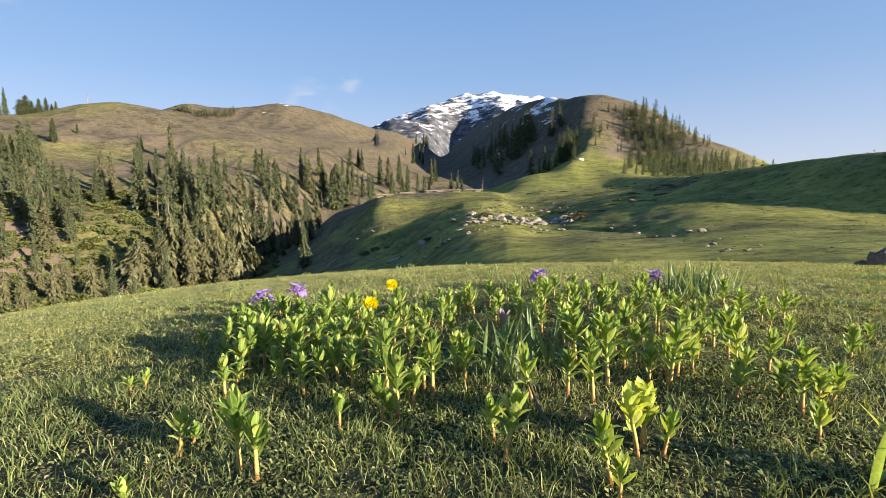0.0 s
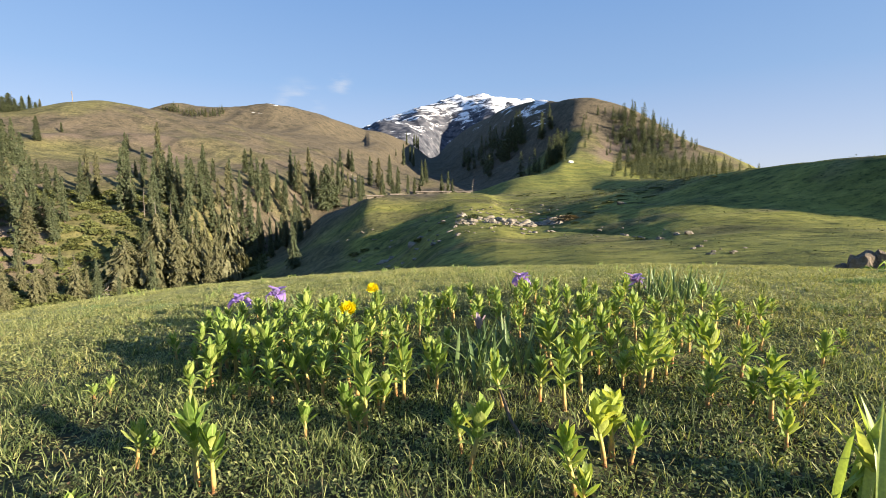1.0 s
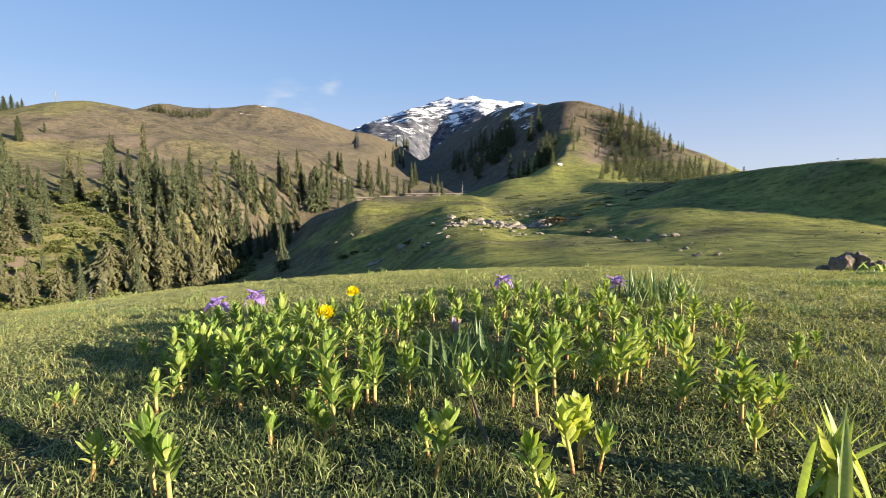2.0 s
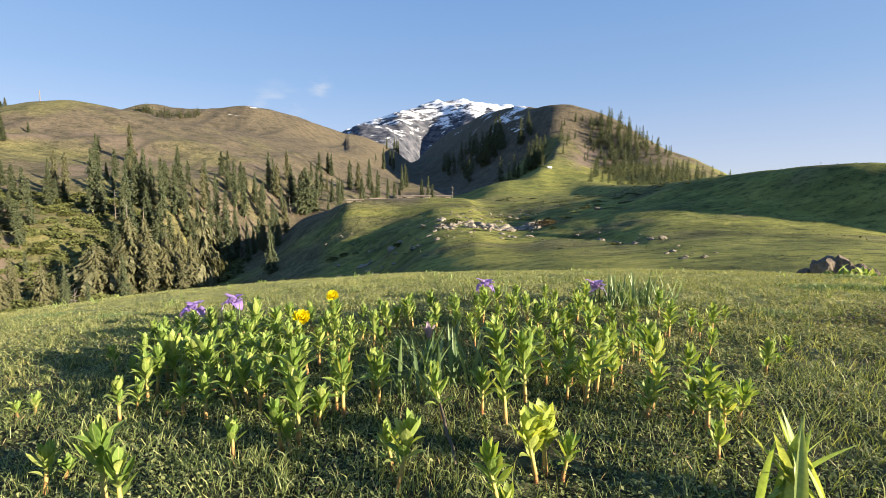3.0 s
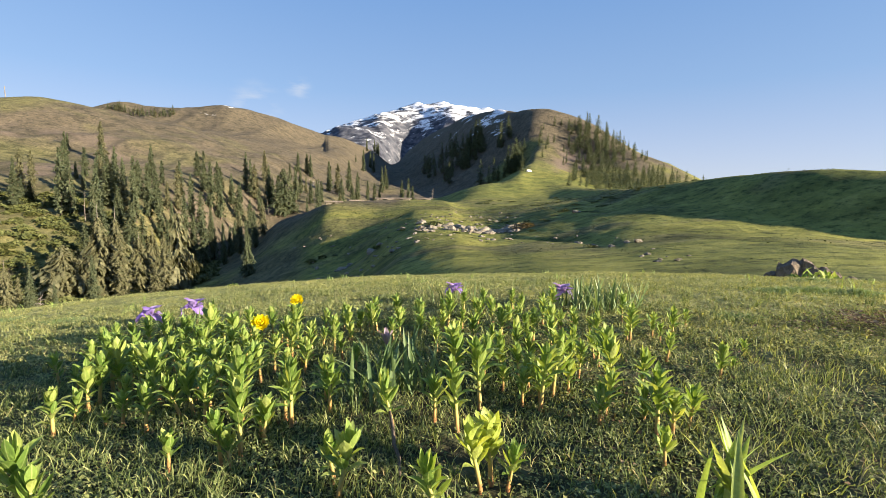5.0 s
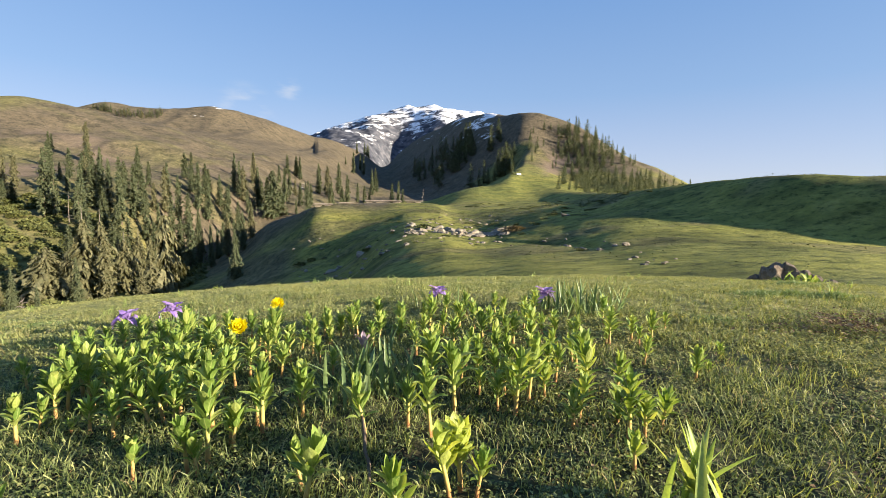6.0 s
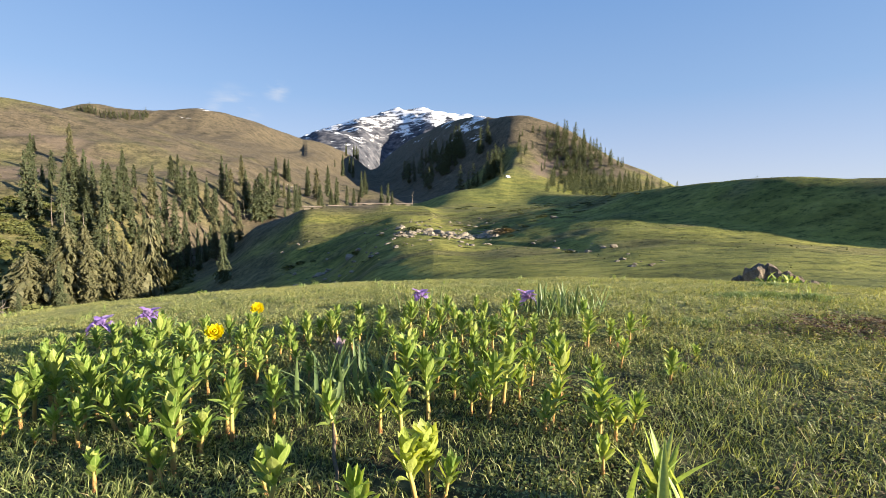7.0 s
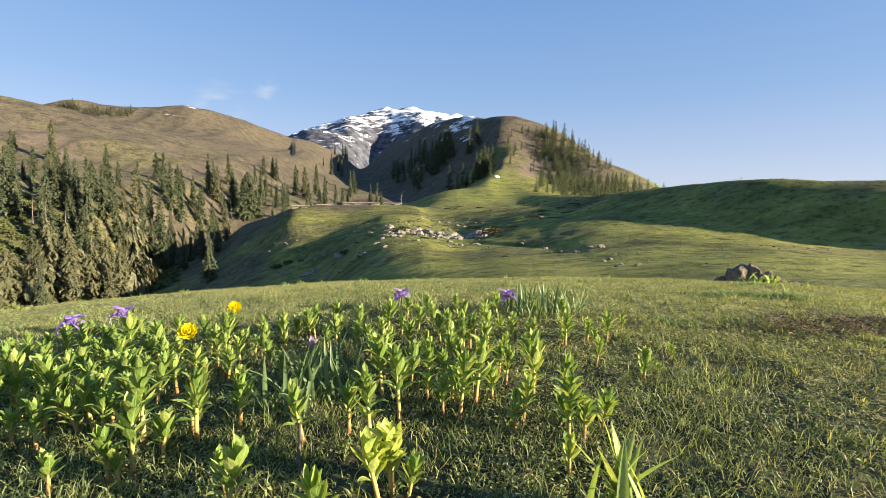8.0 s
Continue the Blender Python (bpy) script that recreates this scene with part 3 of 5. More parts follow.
# ---- conifers ----
def crown_mesh(name, rnd, H, R, levels, per, sprays, material, bare=0.08, droop=0.35, column=0.58, ragged=0.25, hang=0.0):
    """Whorls of drooping boughs, each hung with small pointed sprays."""
    verts, faces = [], []
    p1, p2, p3 = rnd.uniform(0, 6.28), rnd.uniform(0, 6.28), rnd.uniform(0, 6.28)
    for li in range(levels):
        f = (li + rnd.random() * 0.6) / levels
        z = H * (bare + (1 - bare) * f)
        reach = R * ((1 - f) ** column * 0.95 + 0.04) * (0.82 + 0.36 * rnd.random()) * (0.55 + 0.45 * min(1, f / 0.16))
        for k in range(max(3, int(per * (1 - 0.45 * f)))):
            a = 2.399 * (li * per + k) + rnd.random() * 0.8
            L = reach * (0.6 + 0.5 * rnd.random()) * (1 + ragged * (math.sin(2 * a + p1 + 5 * f) + 0.8 * math.sin(a * 3 + p2 + 17 * f) + 0.6 * math.sin(p3 + 31 * f)))
            d = Vector((math.cos(a), math.sin(a), 0))
            s = Vector((-d.y, d.x, 0))
            for q in range(sprays):
                t = (q + 0.5 + 0.6 * rnd.random()) / sprays
                o = d * (L * t) + Vector((0, 0, z - droop * L * t * t + 0.03 * H * (rnd.random() - 0.5)))
                l = (L * (0.34 - 0.1 * t) * min(1, 2.2 / R) + 0.016 * H) * (0.7 + 0.6 * rnd.random())
                w = l * (0.30 + 0.22 * rnd.random())
                side = (rnd.random() - 0.5) * 2.2
                out = (d + s * side).normalized()
                acr = Vector((-out.y, out.x, 0))
                dz = Vector((0, 0, -1))
                fall = (0.5 + 0.9 * rnd.random() + 2.0 * hang * rnd.random()) * l
                b = len(verts)
                verts += [o - out * (0.3 * l) - dz * (0.25 * l * rnd.random()), o + acr * w + dz * (0.3 * l * rnd.random()), o + out * l * (1 - 0.4 * hang) + dz * (droop * 1.1 * l + hang * fall),
                          o - acr * w + dz * (0.3 * l * rnd.random()), o + dz * fall + out * (0.2 * l)]
                faces += [(b, b + 1, b + 2), (b, b + 2, b + 3), (b + 1, b + 4, b + 3)]
    return mesh_of(name, verts, faces, material, False)


def trunk_mesh(name, H, r, material=None, top=0.96):
    pts = [(0.01 * H * math.sin(2.0 * f + H), 0.008 * H * math.sin(3 * f), -0.4 + (top * H + 0.4) * f) for f in (0, 0.1, 0.35, 0.65, 1)]
    v, f = tube(pts, [r * 1.25, r, r * 0.75, r * 0.42, r * 0.06], 7)
    return mesh_of(name, v, f, material or M_BARK)


def conifer_kinds():
    rnd = random.Random(3)
    kinds = []
    # height, spread, whorls, boughs, sprays, needles, bare foot, taper: four slim dark, two olive, one dense round-headed
    for H, R, lv, per, sp, mat, bare, col, rag in ((20, 2.2, 46, 9, 4, M_NEEDLE, 0.06, 0.62, 0.22), (20, 1.9, 44, 8, 4, M_NEEDLE, 0.08, 0.5, 0.3), (18, 2.6, 42, 9, 4, M_NEEDLE_OLIVE, 0.05, 0.55, 0.28),
                                                   (20, 2.2, 44, 8, 4, M_NEEDLE_OLIVE, 0.08, 0.48, 0.32), (15, 3.3, 38, 11, 5, M_NEEDLE, 0.03, 0.42, 0.2), (20, 2.5, 46, 9, 4, M_NEEDLE, 0.05, 0.7, 0.2), (19, 1.7, 40, 8, 4, M_NEEDLE, 0.1, 0.42, 0.35)):
        kinds.append((trunk_mesh("trunk", H, 0.010 * H + 0.05), crown_mesh("crown", rnd, H, R, lv, per, sp, mat, bare, 0.4, col, rag)))
    small = []
    for H, R, mat in ((16, 2.0, M_NEEDLE), (16, 2.3, M_NEEDLE), (15, 1.7, M_NEEDLE_OLIVE)):
        small.append((trunk_mesh("trunk", H, 0.2), crown_mesh("crown", rnd, H, R, 20, 7, 3, mat, 0.04, 0.4, 0.55, 0.25)))
    old = []
    for H, R, lv, per, hang in ((16, 3.6, 26, 8, 0.8), (17, 2.9, 40, 9, 0.25), (10, 4.2, 26, 11, 0.15)):
        old.append((trunk_mesh("trunk", H, 0.34, M_DEADWOOD, 1.0), crown_mesh("crown", rnd, H * (0.87 if hang == 0.25 else 1), R, lv, per, 8, M_NEEDLE_OLIVE, 0.02, 0.5, 0.45, 0.3, hang)))
    return kinds, small, old


KINDS, SMALL_KINDS, OLD_KINDS = conifer_kinds()


def conifer(x, y, kind, scale, turn, label, group, squash=1.0):
    base = new("conifer")
    base.empty_display_size = 0.5
    base.matrix_basis = pose(x, y, ground_z(x, y) - 0.1, 0, 0, turn) @ Matrix.Diagonal((scale * squash, scale * squash, scale, 1))
    part("trunk", kind[0], base)
    part("crown", kind[1], base)
    return tagged(base, label, "conifer tree", group)


# spruces of the far slope: bearing, angle of the foot, angle of the top
STEEP_SPRUCES = [(-42.9, 3.4, 5.6), (-42.4, 3.4, 5.5), (-42.1, 0.8, 4.2), (-41.6, -1.6, 3.3), (-41.7, 1.6, 6.6), (-41.1, 2.7, 6.8), (-41, -4.9, 1.9), (-40.6, -5.2, -0.5),
                 (-40.1, -1.1, 3.6), (-40, -2.8, 0.8), (-39.3, -3.4, 0.6), (-38.8, -4.8, -0), (-39.6, 1.1, 3.3), (-39, 0.3, 3), (-38.3, -0.6, 2.8), (-37.9, -2.6, 1.8),
                 (-36.5, -0.9, 2.6), (-36, -0.3, 2), (-35.4, -0.3, 1.7), (-39.4, 4.9, 7.2), (-37.6, 5.9, 6.9)]
MID_SPRUCES = [(-33.2, -1.8, 4.7), (-32.7, 3.2, 6.3), (-32.5, -1.9, 3.6), (-32.5, 4.7, 6.2), (-32, 1.8, 3.6), (-31.3, 1.8, 5.1), (-29.9, 3.6, 7.4), (-29.9, 0.9, 5.5),
               (-29.5, -0.7, 4.3), (-28.9, 0.9, 5.2), (-28.4, -1.3, 1.8), (-27.4, -2.3, 4.3), (-27, 0.2, 4), (-25.8, 1.8, 5.5), (-26.2, -2.3, 3.7), (-24.9, 1.5, 4.1),
               (-25.5, -1.4, 3.1), (-24.5, -1.4, 1.9), (-23.5, -1.4, 3.5), (-23.3, 0.2, 4.1), (-21, 4.2, 5.3), (-21, 0.9, 4.5), (-20.4, -1.1, 4.2), (-19.7, 0.5, 4.2),
               (-19.4, 0.9, 3.6), (-20.5, -5.2, -0.8), (-19.5, -2.2, 2.9), (-21.6, 2.5, 5.2)]
SADDLE_SPRUCES = [(-16.8, 0.9, 5.4), (-16.3, 0.2, 4.8), (-15.9, -0.1, 4), (-14.8, 2.1, 5.6), (-14.4, -0.7, 4), (-12.1, 2.2, 4.5), (-11.2, 3.4, 5.6), (-10.2, 3.1, 5.5),
                  (-9.8, 2.8, 5.4), (-9.8, -0.4, 2.5), (-11.5, -0.1, 4.1), (-7.7, 1.2, 4.7), (-6.7, 0.9, 4.4), (-5.4, 1.2, 4.9), (-6.4, -0.1, 2.5), (-4.4, 0.2, 3.5),
                  (-4.6, 4.7, 5.7), (-3.7, 3.6, 6.2), (-2.9, 4.1, 6), (-2.5, 3.4, 5.9), (-2.1, 5.7, 7.3), (-3.3, 6, 7.6), (-2.4, 6, 7.4), (-1.9, 5.7, 7.1), (-1.5, 1.2, 4.3),
                  (-1.1, 1.8, 4.4), (-0.9, 1.5, 3.1), (0.9, 0.3, 2.7), (1.7, 0.3, 3.1), (2.2, 0.3, 2.1), (-16.5, -2.9, 0.2), (-15.2, -2.3, 0.4)]
FILL_SPRUCES = [(-46, -4, 2), (-45, 1, 5), (-44.2, -2, 3), (-47.2, 0, 4.4), (-43.6, -6, -1), (-30.6, -2, 2.4), (-22.3, -2, 2.8), (-18.3, -0.5, 3), (-17.6, -2.2, 1.8),
                (-13.4, -0.5, 3), (-12, -1, 2), (-8.6, -0.2, 2.4), (-5, 0.1, 2.2), (-3.2, 0.2, 2.6), (-2.4, 0.2, 2.3), (-1.8, 0.2, 1.8),
                (-27.8, -5.5, -0.5), (-26.8, -6.5, -1.5), (-25.2, -5, 0.5), (-24.6, -6.8, -2.2), (-23, -4.6, 0.8), (-22.2, -6.6, -1.6), (-21.4, -4.2, 1.2), (-28.8, -4, 1), (-30.2, -5.2, -0.2), (-31.6, -6.6, -2.4)]
# the broad olive ones in the ravine: bearing, angle of the foot, angle of the top, kind, breadth
OLD_SPRUCES = [(-30.5, -9.6, -0.4, 1, 1.0, "tall olive spruce with a thin dead top"), (-29.1, -9.4, -0.7, 1, 0.9, "tall olive spruce with a thin dead top"), (-27.2, -9.4, -3.0, 1, 1.1, "olive spruce with drooping boughs in the ravine"),
               (-26.0, -8.3, -2.7, 1, 1.0, "olive spruce with drooping boughs in the ravine"), (-23.7, -9.7, -1.1, 0, 1.05, "old ragged olive spruce with long hanging boughs"), (-33.3, -9.4, -4.3, 2, 1.2, "low wide olive spruce beside a dead tree"),
               (-37.5, -9.9, -5.5, 1, 1.1, "small olive spruce at the ravine's edge"), (-40.4, -10.1, -6.1, 1, 1.2, "small olive spruce at the ravine's edge"), (-43.8, -10.2, -6.0, 1, 1.3, "small olive spruce at the ravine's edge"),
               (-31.9, -9.4, -5.0, 2, 0.9, "low wide olive spruce beside a dead tree"), (-47.0, -10.3, -5.0, 1, 1.2, "small olive spruce at the ravine's edge")]


def reach(az, angle, start=0.0):
    """How far off the ground beyond the ravine is first seen at this angle above the eye."""
    r = np.arange(start or (150.0 if az > -14 else 96.0), 960.0, 1.5)
    z = land(r * math.sin(radians(az)), r * math.cos(radians(az)))
    seen = np.degrees(np.arctan2(z - EYE, r))
    hit = seen >= angle
    return float(r[np.argmax(hit)]) if hit.any() else float(r[np.argmax(seen)])


def hillside_trees():
    rnd = random.Random(11)
    placed = []

    def free(x, y, gap):
        if any((x - a) ** 2 + (y - b) ** 2 < gap * gap for a, b in placed):
            return False
        placed.append((x, y))
        return True
    for rows in (STEEP_SPRUCES, MID_SPRUCES, SADDLE_SPRUCES, FILL_SPRUCES):
        for az, foot, top in rows:
            r = reach(az, foot)
            x, y, z = at_bearing(az, r)
            H = r * math.tan(radians(top)) + EYE - z
            placed.append((x, y))
            k = rnd.choice((0, 1, 3, 1, 0, 5, 6, 5, 6))
            scale = max(0.25, min(1.6, H / (19.5 if k != 3 else 19)))
            conifer(x, y, KINDS[k], scale, rnd.uniform(0, 360), "tall dark green spruce on the steep hillside", "trees on the ravine slope", rnd.uniform(0.8, 1.25) * min(1.5, 1 / scale ** 0.4))
    for az, foot, top, k, wide, label in OLD_SPRUCES:
        r = reach(az, foot)
        x, y, z = at_bearing(az, r)
        H = r * math.tan(radians(top)) + EYE - z
        placed.append((x, y))
        conifer(x, y, OLD_KINDS[k], H / (16, 17, 10)[k], az * 7, label, "trees on the ravine slope", wide)
    # lower ones between them
    count = 0
    for _ in range(6000):
        az, r = rnd.uniform(-54, -6), 94 + 150 * rnd.random() ** 1.3
        x, y, z = at_bearing(az, r)
        e = math.degrees(math.atan2(z - EYE, r))
        top = np.interp(az, [-54, -38, -30, -20, -6], [4.0, 3.0, 0.6, 0.3, 1.5])
        if e > top or e < -11 or (az > -23 and r < 126) or (az > -15 and r < 190):
            continue
        if float(rough(np.array([x]), np.array([y]), 30, 3)[0]) < 0.12 * rnd.random() - 0.1 - (0.25 if e < -6 else 0) - (0.3 if az < -39 else 0):
            continue
        if -38.5 < az < -31 and -8.5 < e < 0.5 and rnd.random() < 0.9:
            continue
        if not free(x, y, 3.6):
            continue
        near = r < 125
        kind = KINDS[rnd.choice((2, 3, 2, 0, 5) if near else (0, 1, 5, 6, 3, 6))]
        conifer(x, y, kind, rnd.uniform(0.35, 0.8) * ((0.62 if az < -32 else 0.9) if near else 1.0), rnd.uniform(0, 360),
                "olive-green spruce with drooping boughs in the ravine" if near else "dark green spruce on the steep brown hillside", "trees on the ravine slope")
        count += 1
        if count >= 120:
            break
    # along the skyline of the green hill and just below that of the brown ridge
    for az, top, wide in ((-42.9, 8.2, 1.0), (-42.5, 8.8, 0.9), (-41.5, 8.5, 1.5), (-41.1, 8.9, 1.6), (-40.7, 8.4, 1.3), (-40.2, 8.7, 1.2), (-39.7, 8.5, 1.6), (-39.3, 8.2, 1.6), (-39.0, 8.4, 1.4), (-44.2, 8.4, 1.2)):
        r = float(np.interp(az, FINE, LINES[6][0])) - 2
        x, y, z = at_bearing(az, r)
        conifer(x, y, KINDS[rnd.choice((4, 2, 4, 0))], (r * math.tan(radians(top + 0.35)) + EYE - z) / 17, rnd.uniform(0, 360), "spruce standing on the grassy skyline", "trees on the skyline", wide)
    for k in range(105):
        az = rnd.uniform(-29.4, -23.4)
        low = float(np.interp(az, [-29.4, -28.2, -27, -25, -23.4], [8.7, 8.6, 8.2, 8.3, 8.6]))
        x, y, _ = at_bearing(az, reach(az, low + 0.55 * rnd.random() * (1 if az > -28.5 else 0.2), 520.0))
        conifer(x, y, rnd.choice(SMALL_KINDS), rnd.uniform(.24, .48), rnd.uniform(0, 360), "small dark spruce just below the brown skyline", "trees on the skyline", 1.25)


def distant_wood():
    """The spruces of the peaked hill, too far and many to count."""
    rnd = random.Random(17)
    spots, source = [], []
    for trunk, crown in SMALL_KINDS:
        co = np.empty(len(crown.vertices) * 3, np.float32)
        crown.vertices.foreach_get("co", co)
        idx = np.empty(len(crown.loops), np.int32)
        crown.loops.foreach_get("vertex_index", idx)
        source.append((co.reshape(-1, 3), idx.reshape(-1, 3)))
    verts, faces, total = [], [], 0
    for _ in range(2600):
        az, e = rnd.uniform(3.5, 35), rnd.uniform(0.8, 10)
        top = float(np.interp(az, FINE, LINES[6][1]))
        shaded = az < 15.6 and 2.2 < e < min(top - 1.0, 2.6 + 0.62 * (az - 1)) and rnd.random() < (0.3 if az < 7 else 0.7 if az < 10 else 1)
        sunny = az > 20.5 and e < top - 0.05 and rnd.random() < float(np.interp(az, [20.5, 22, 24, 28, 35], [0.1, 0.55, 0.9, 0.8, 1])) * (1 if e < top - 0.5 or az > 26 else 0.5)
        stray = 16.5 < az < 22 and 4.5 < e < 9.2 and rnd.random() < 0.1
        if not (shaded or sunny or stray):
            continue
        r = reach(az, e, 300.0 if az < 19 else 240.0)
        x, y, z = at_bearing(az, r)
        if math.degrees(math.atan2(z - EYE, r)) < e - 0.3 or rough(np.array([x + 20.0]), np.array([y]), 45, 3)[0] < (-0.2 if shaded else -0.3) or any((x - a) ** 2 + (y - b) ** 2 < 16 for a, b in spots):
            continue
        spots.append((x, y))
        co, idx = source[rnd.randrange(3)]
        sc, t = rnd.uniform(0.55, 1.15) * (1.35 if shaded else 0.95 if sunny else 0.6) * min(1.25, r / 430) * (0.7 if e > top - 0.5 else 1), rnd.uniform(0, 6.28)
        c, n = math.cos(t) * sc * 1.4, math.sin(t) * sc * 1.4
        p = np.column_stack([co[:, 0] * c - co[:, 1] * n + x, co[:, 0] * n + co[:, 1] * c + y, co[:, 2] * sc + z - 0.3])
        verts.append(p)
        faces.append(idx + total)
        total += len(p)
        if len(spots) >= 520:
            break
    ob = new("distant_spruces", array_mesh("distant_spruces", np.vstack(verts), [np.vstack(faces)], M_NEEDLE))
    tagged(ob, "dark spruce wood on the flanks of the peaked hill", "wood", kind="stuff")


hillside_trees()
distant_wood()

# the broad dark one behind the knoll, and the lone spruce on the knoll's flank
bx, by, bz = at_bearing(-12.8, reach(-12.8, -1.7))
conifer(bx, by, KINDS[4], (math.hypot(bx, by) * math.tan(radians(3.7)) + EYE - bz) / 14.6, 90, "broad dark round-headed spruce behind the knoll", "trees on the ravine slope", 1.15)
lr = reach(-16.8, -8.6, 60.0)
lx, ly, lz = at_bearing(-16.8, lr)
conifer(lx, ly, KINDS[4], (lr * math.tan(radians(-3.4)) + EYE - lz) / 14.6, 40, "lone dense green spruce on the shaded knoll", "", 0.7)


# ---- snags, shrubs and huts ----
def snag(az, r, H, rnd, label="bleached bare dead trunk on the steep slope", boughs=7):
    x, y, z = at_bearing(az, r)
    base = new("dead_tree")
    base.matrix_basis = pose(x, y, z - 0.2, rnd.uniform(-4, 4), rnd.uniform(-4, 4), rnd.uniform(0, 360))
    trunk = part("trunk", trunk_mesh("trunk", H, 0.008 * H + 0.04, M_DEADWOOD, 1.0), base)
    for k in range(boughs):
        f = rnd.uniform(0.15, 0.9)
        a, L = rnd.uniform(0, 6.28), H * 0.24 * (1.05 - f) + 0.3
        d = Vector((math.cos(a), math.sin(a), 0))
        p0 = Vector((0, 0, H * f))
        v, fc = tube([p0, p0 + d * L * 0.5 + Vector((0, 0, 0.02 * H)), p0 + d * L + Vector((0, 0, rnd.uniform(-0.05, 0.08) * H))], [0.004 * H + 0.02, 0.003 * H + 0.012, 0.008], 5)
        part("bough", mesh_of("bough", v, fc, M_DEADWOOD), trunk)
    return tagged(base, label, "dead tree", "dead trees")


def snags():
    rnd = random.Random(14)
    for az, r, H in ((-42.6, 150, 6), (-40.8, 170, 7), (-31.5, 140, 8), (-20.2, 150, 9), (-19.6, 153, 7), (-14.5, 200, 8)):
        snag(az, r, H, rnd)
    snag(-35.2, 62, 6.0, rnd, "grey dead tree with bare spreading boughs", 26)
    snag(4.7, 150, 5.2, rnd, "thin bare tree standing on the plateau's rim", 12)
    x, y, z = at_bearing(-36.6, 346)
    v, f = tube([(0, 0, -0.5), (0, 0, 3), (0, 0, 6.0)], [0.22, 0.2, 0.16], 7)
    post = new("survey_post")
    post.matrix_basis = pose(x, y, z)
    part("shaft", mesh_of("shaft", v, f, M_DEADWOOD), post)
    v, f = tube([(-0.7, 0, 5), (0, 0, 5), (0.7, 0, 5)], [0.1, 0.1, 0.1], 5)
    part("crossbar", mesh_of("crossbar", v, f, M_DEADWOOD), post)
    tagged(post, "thin grey post on the hill's grassy top", "post")


def shrub_mesh(name, rnd, material, n=150, size=0.16):
    verts, faces = [], []
    for k in range(n):
        a, e, q = rnd.uniform(0, 6.28), rnd.uniform(0.05, 1.5), rnd.uniform(0.55, 1.0)
        c = Vector((math.cos(a) * math.cos(e), math.sin(a) * math.cos(e), math.sin(e) * 0.75)) * q
        t = Vector((rnd.uniform(-1, 1), rnd.uniform(-1, 1), rnd.uniform(-.4, 1))).normalized()
        u = t.orthogonal().normalized()
        l = size * rnd.uniform(0.7, 1.6)
        b = len(verts)
        verts += [c - t * l, c + u * l * 0.5, c + t * l, c - u * l * 0.5]
        faces.append((b, b + 1, b + 2, b + 3))
    return mesh_of(name, verts, faces, material, False)


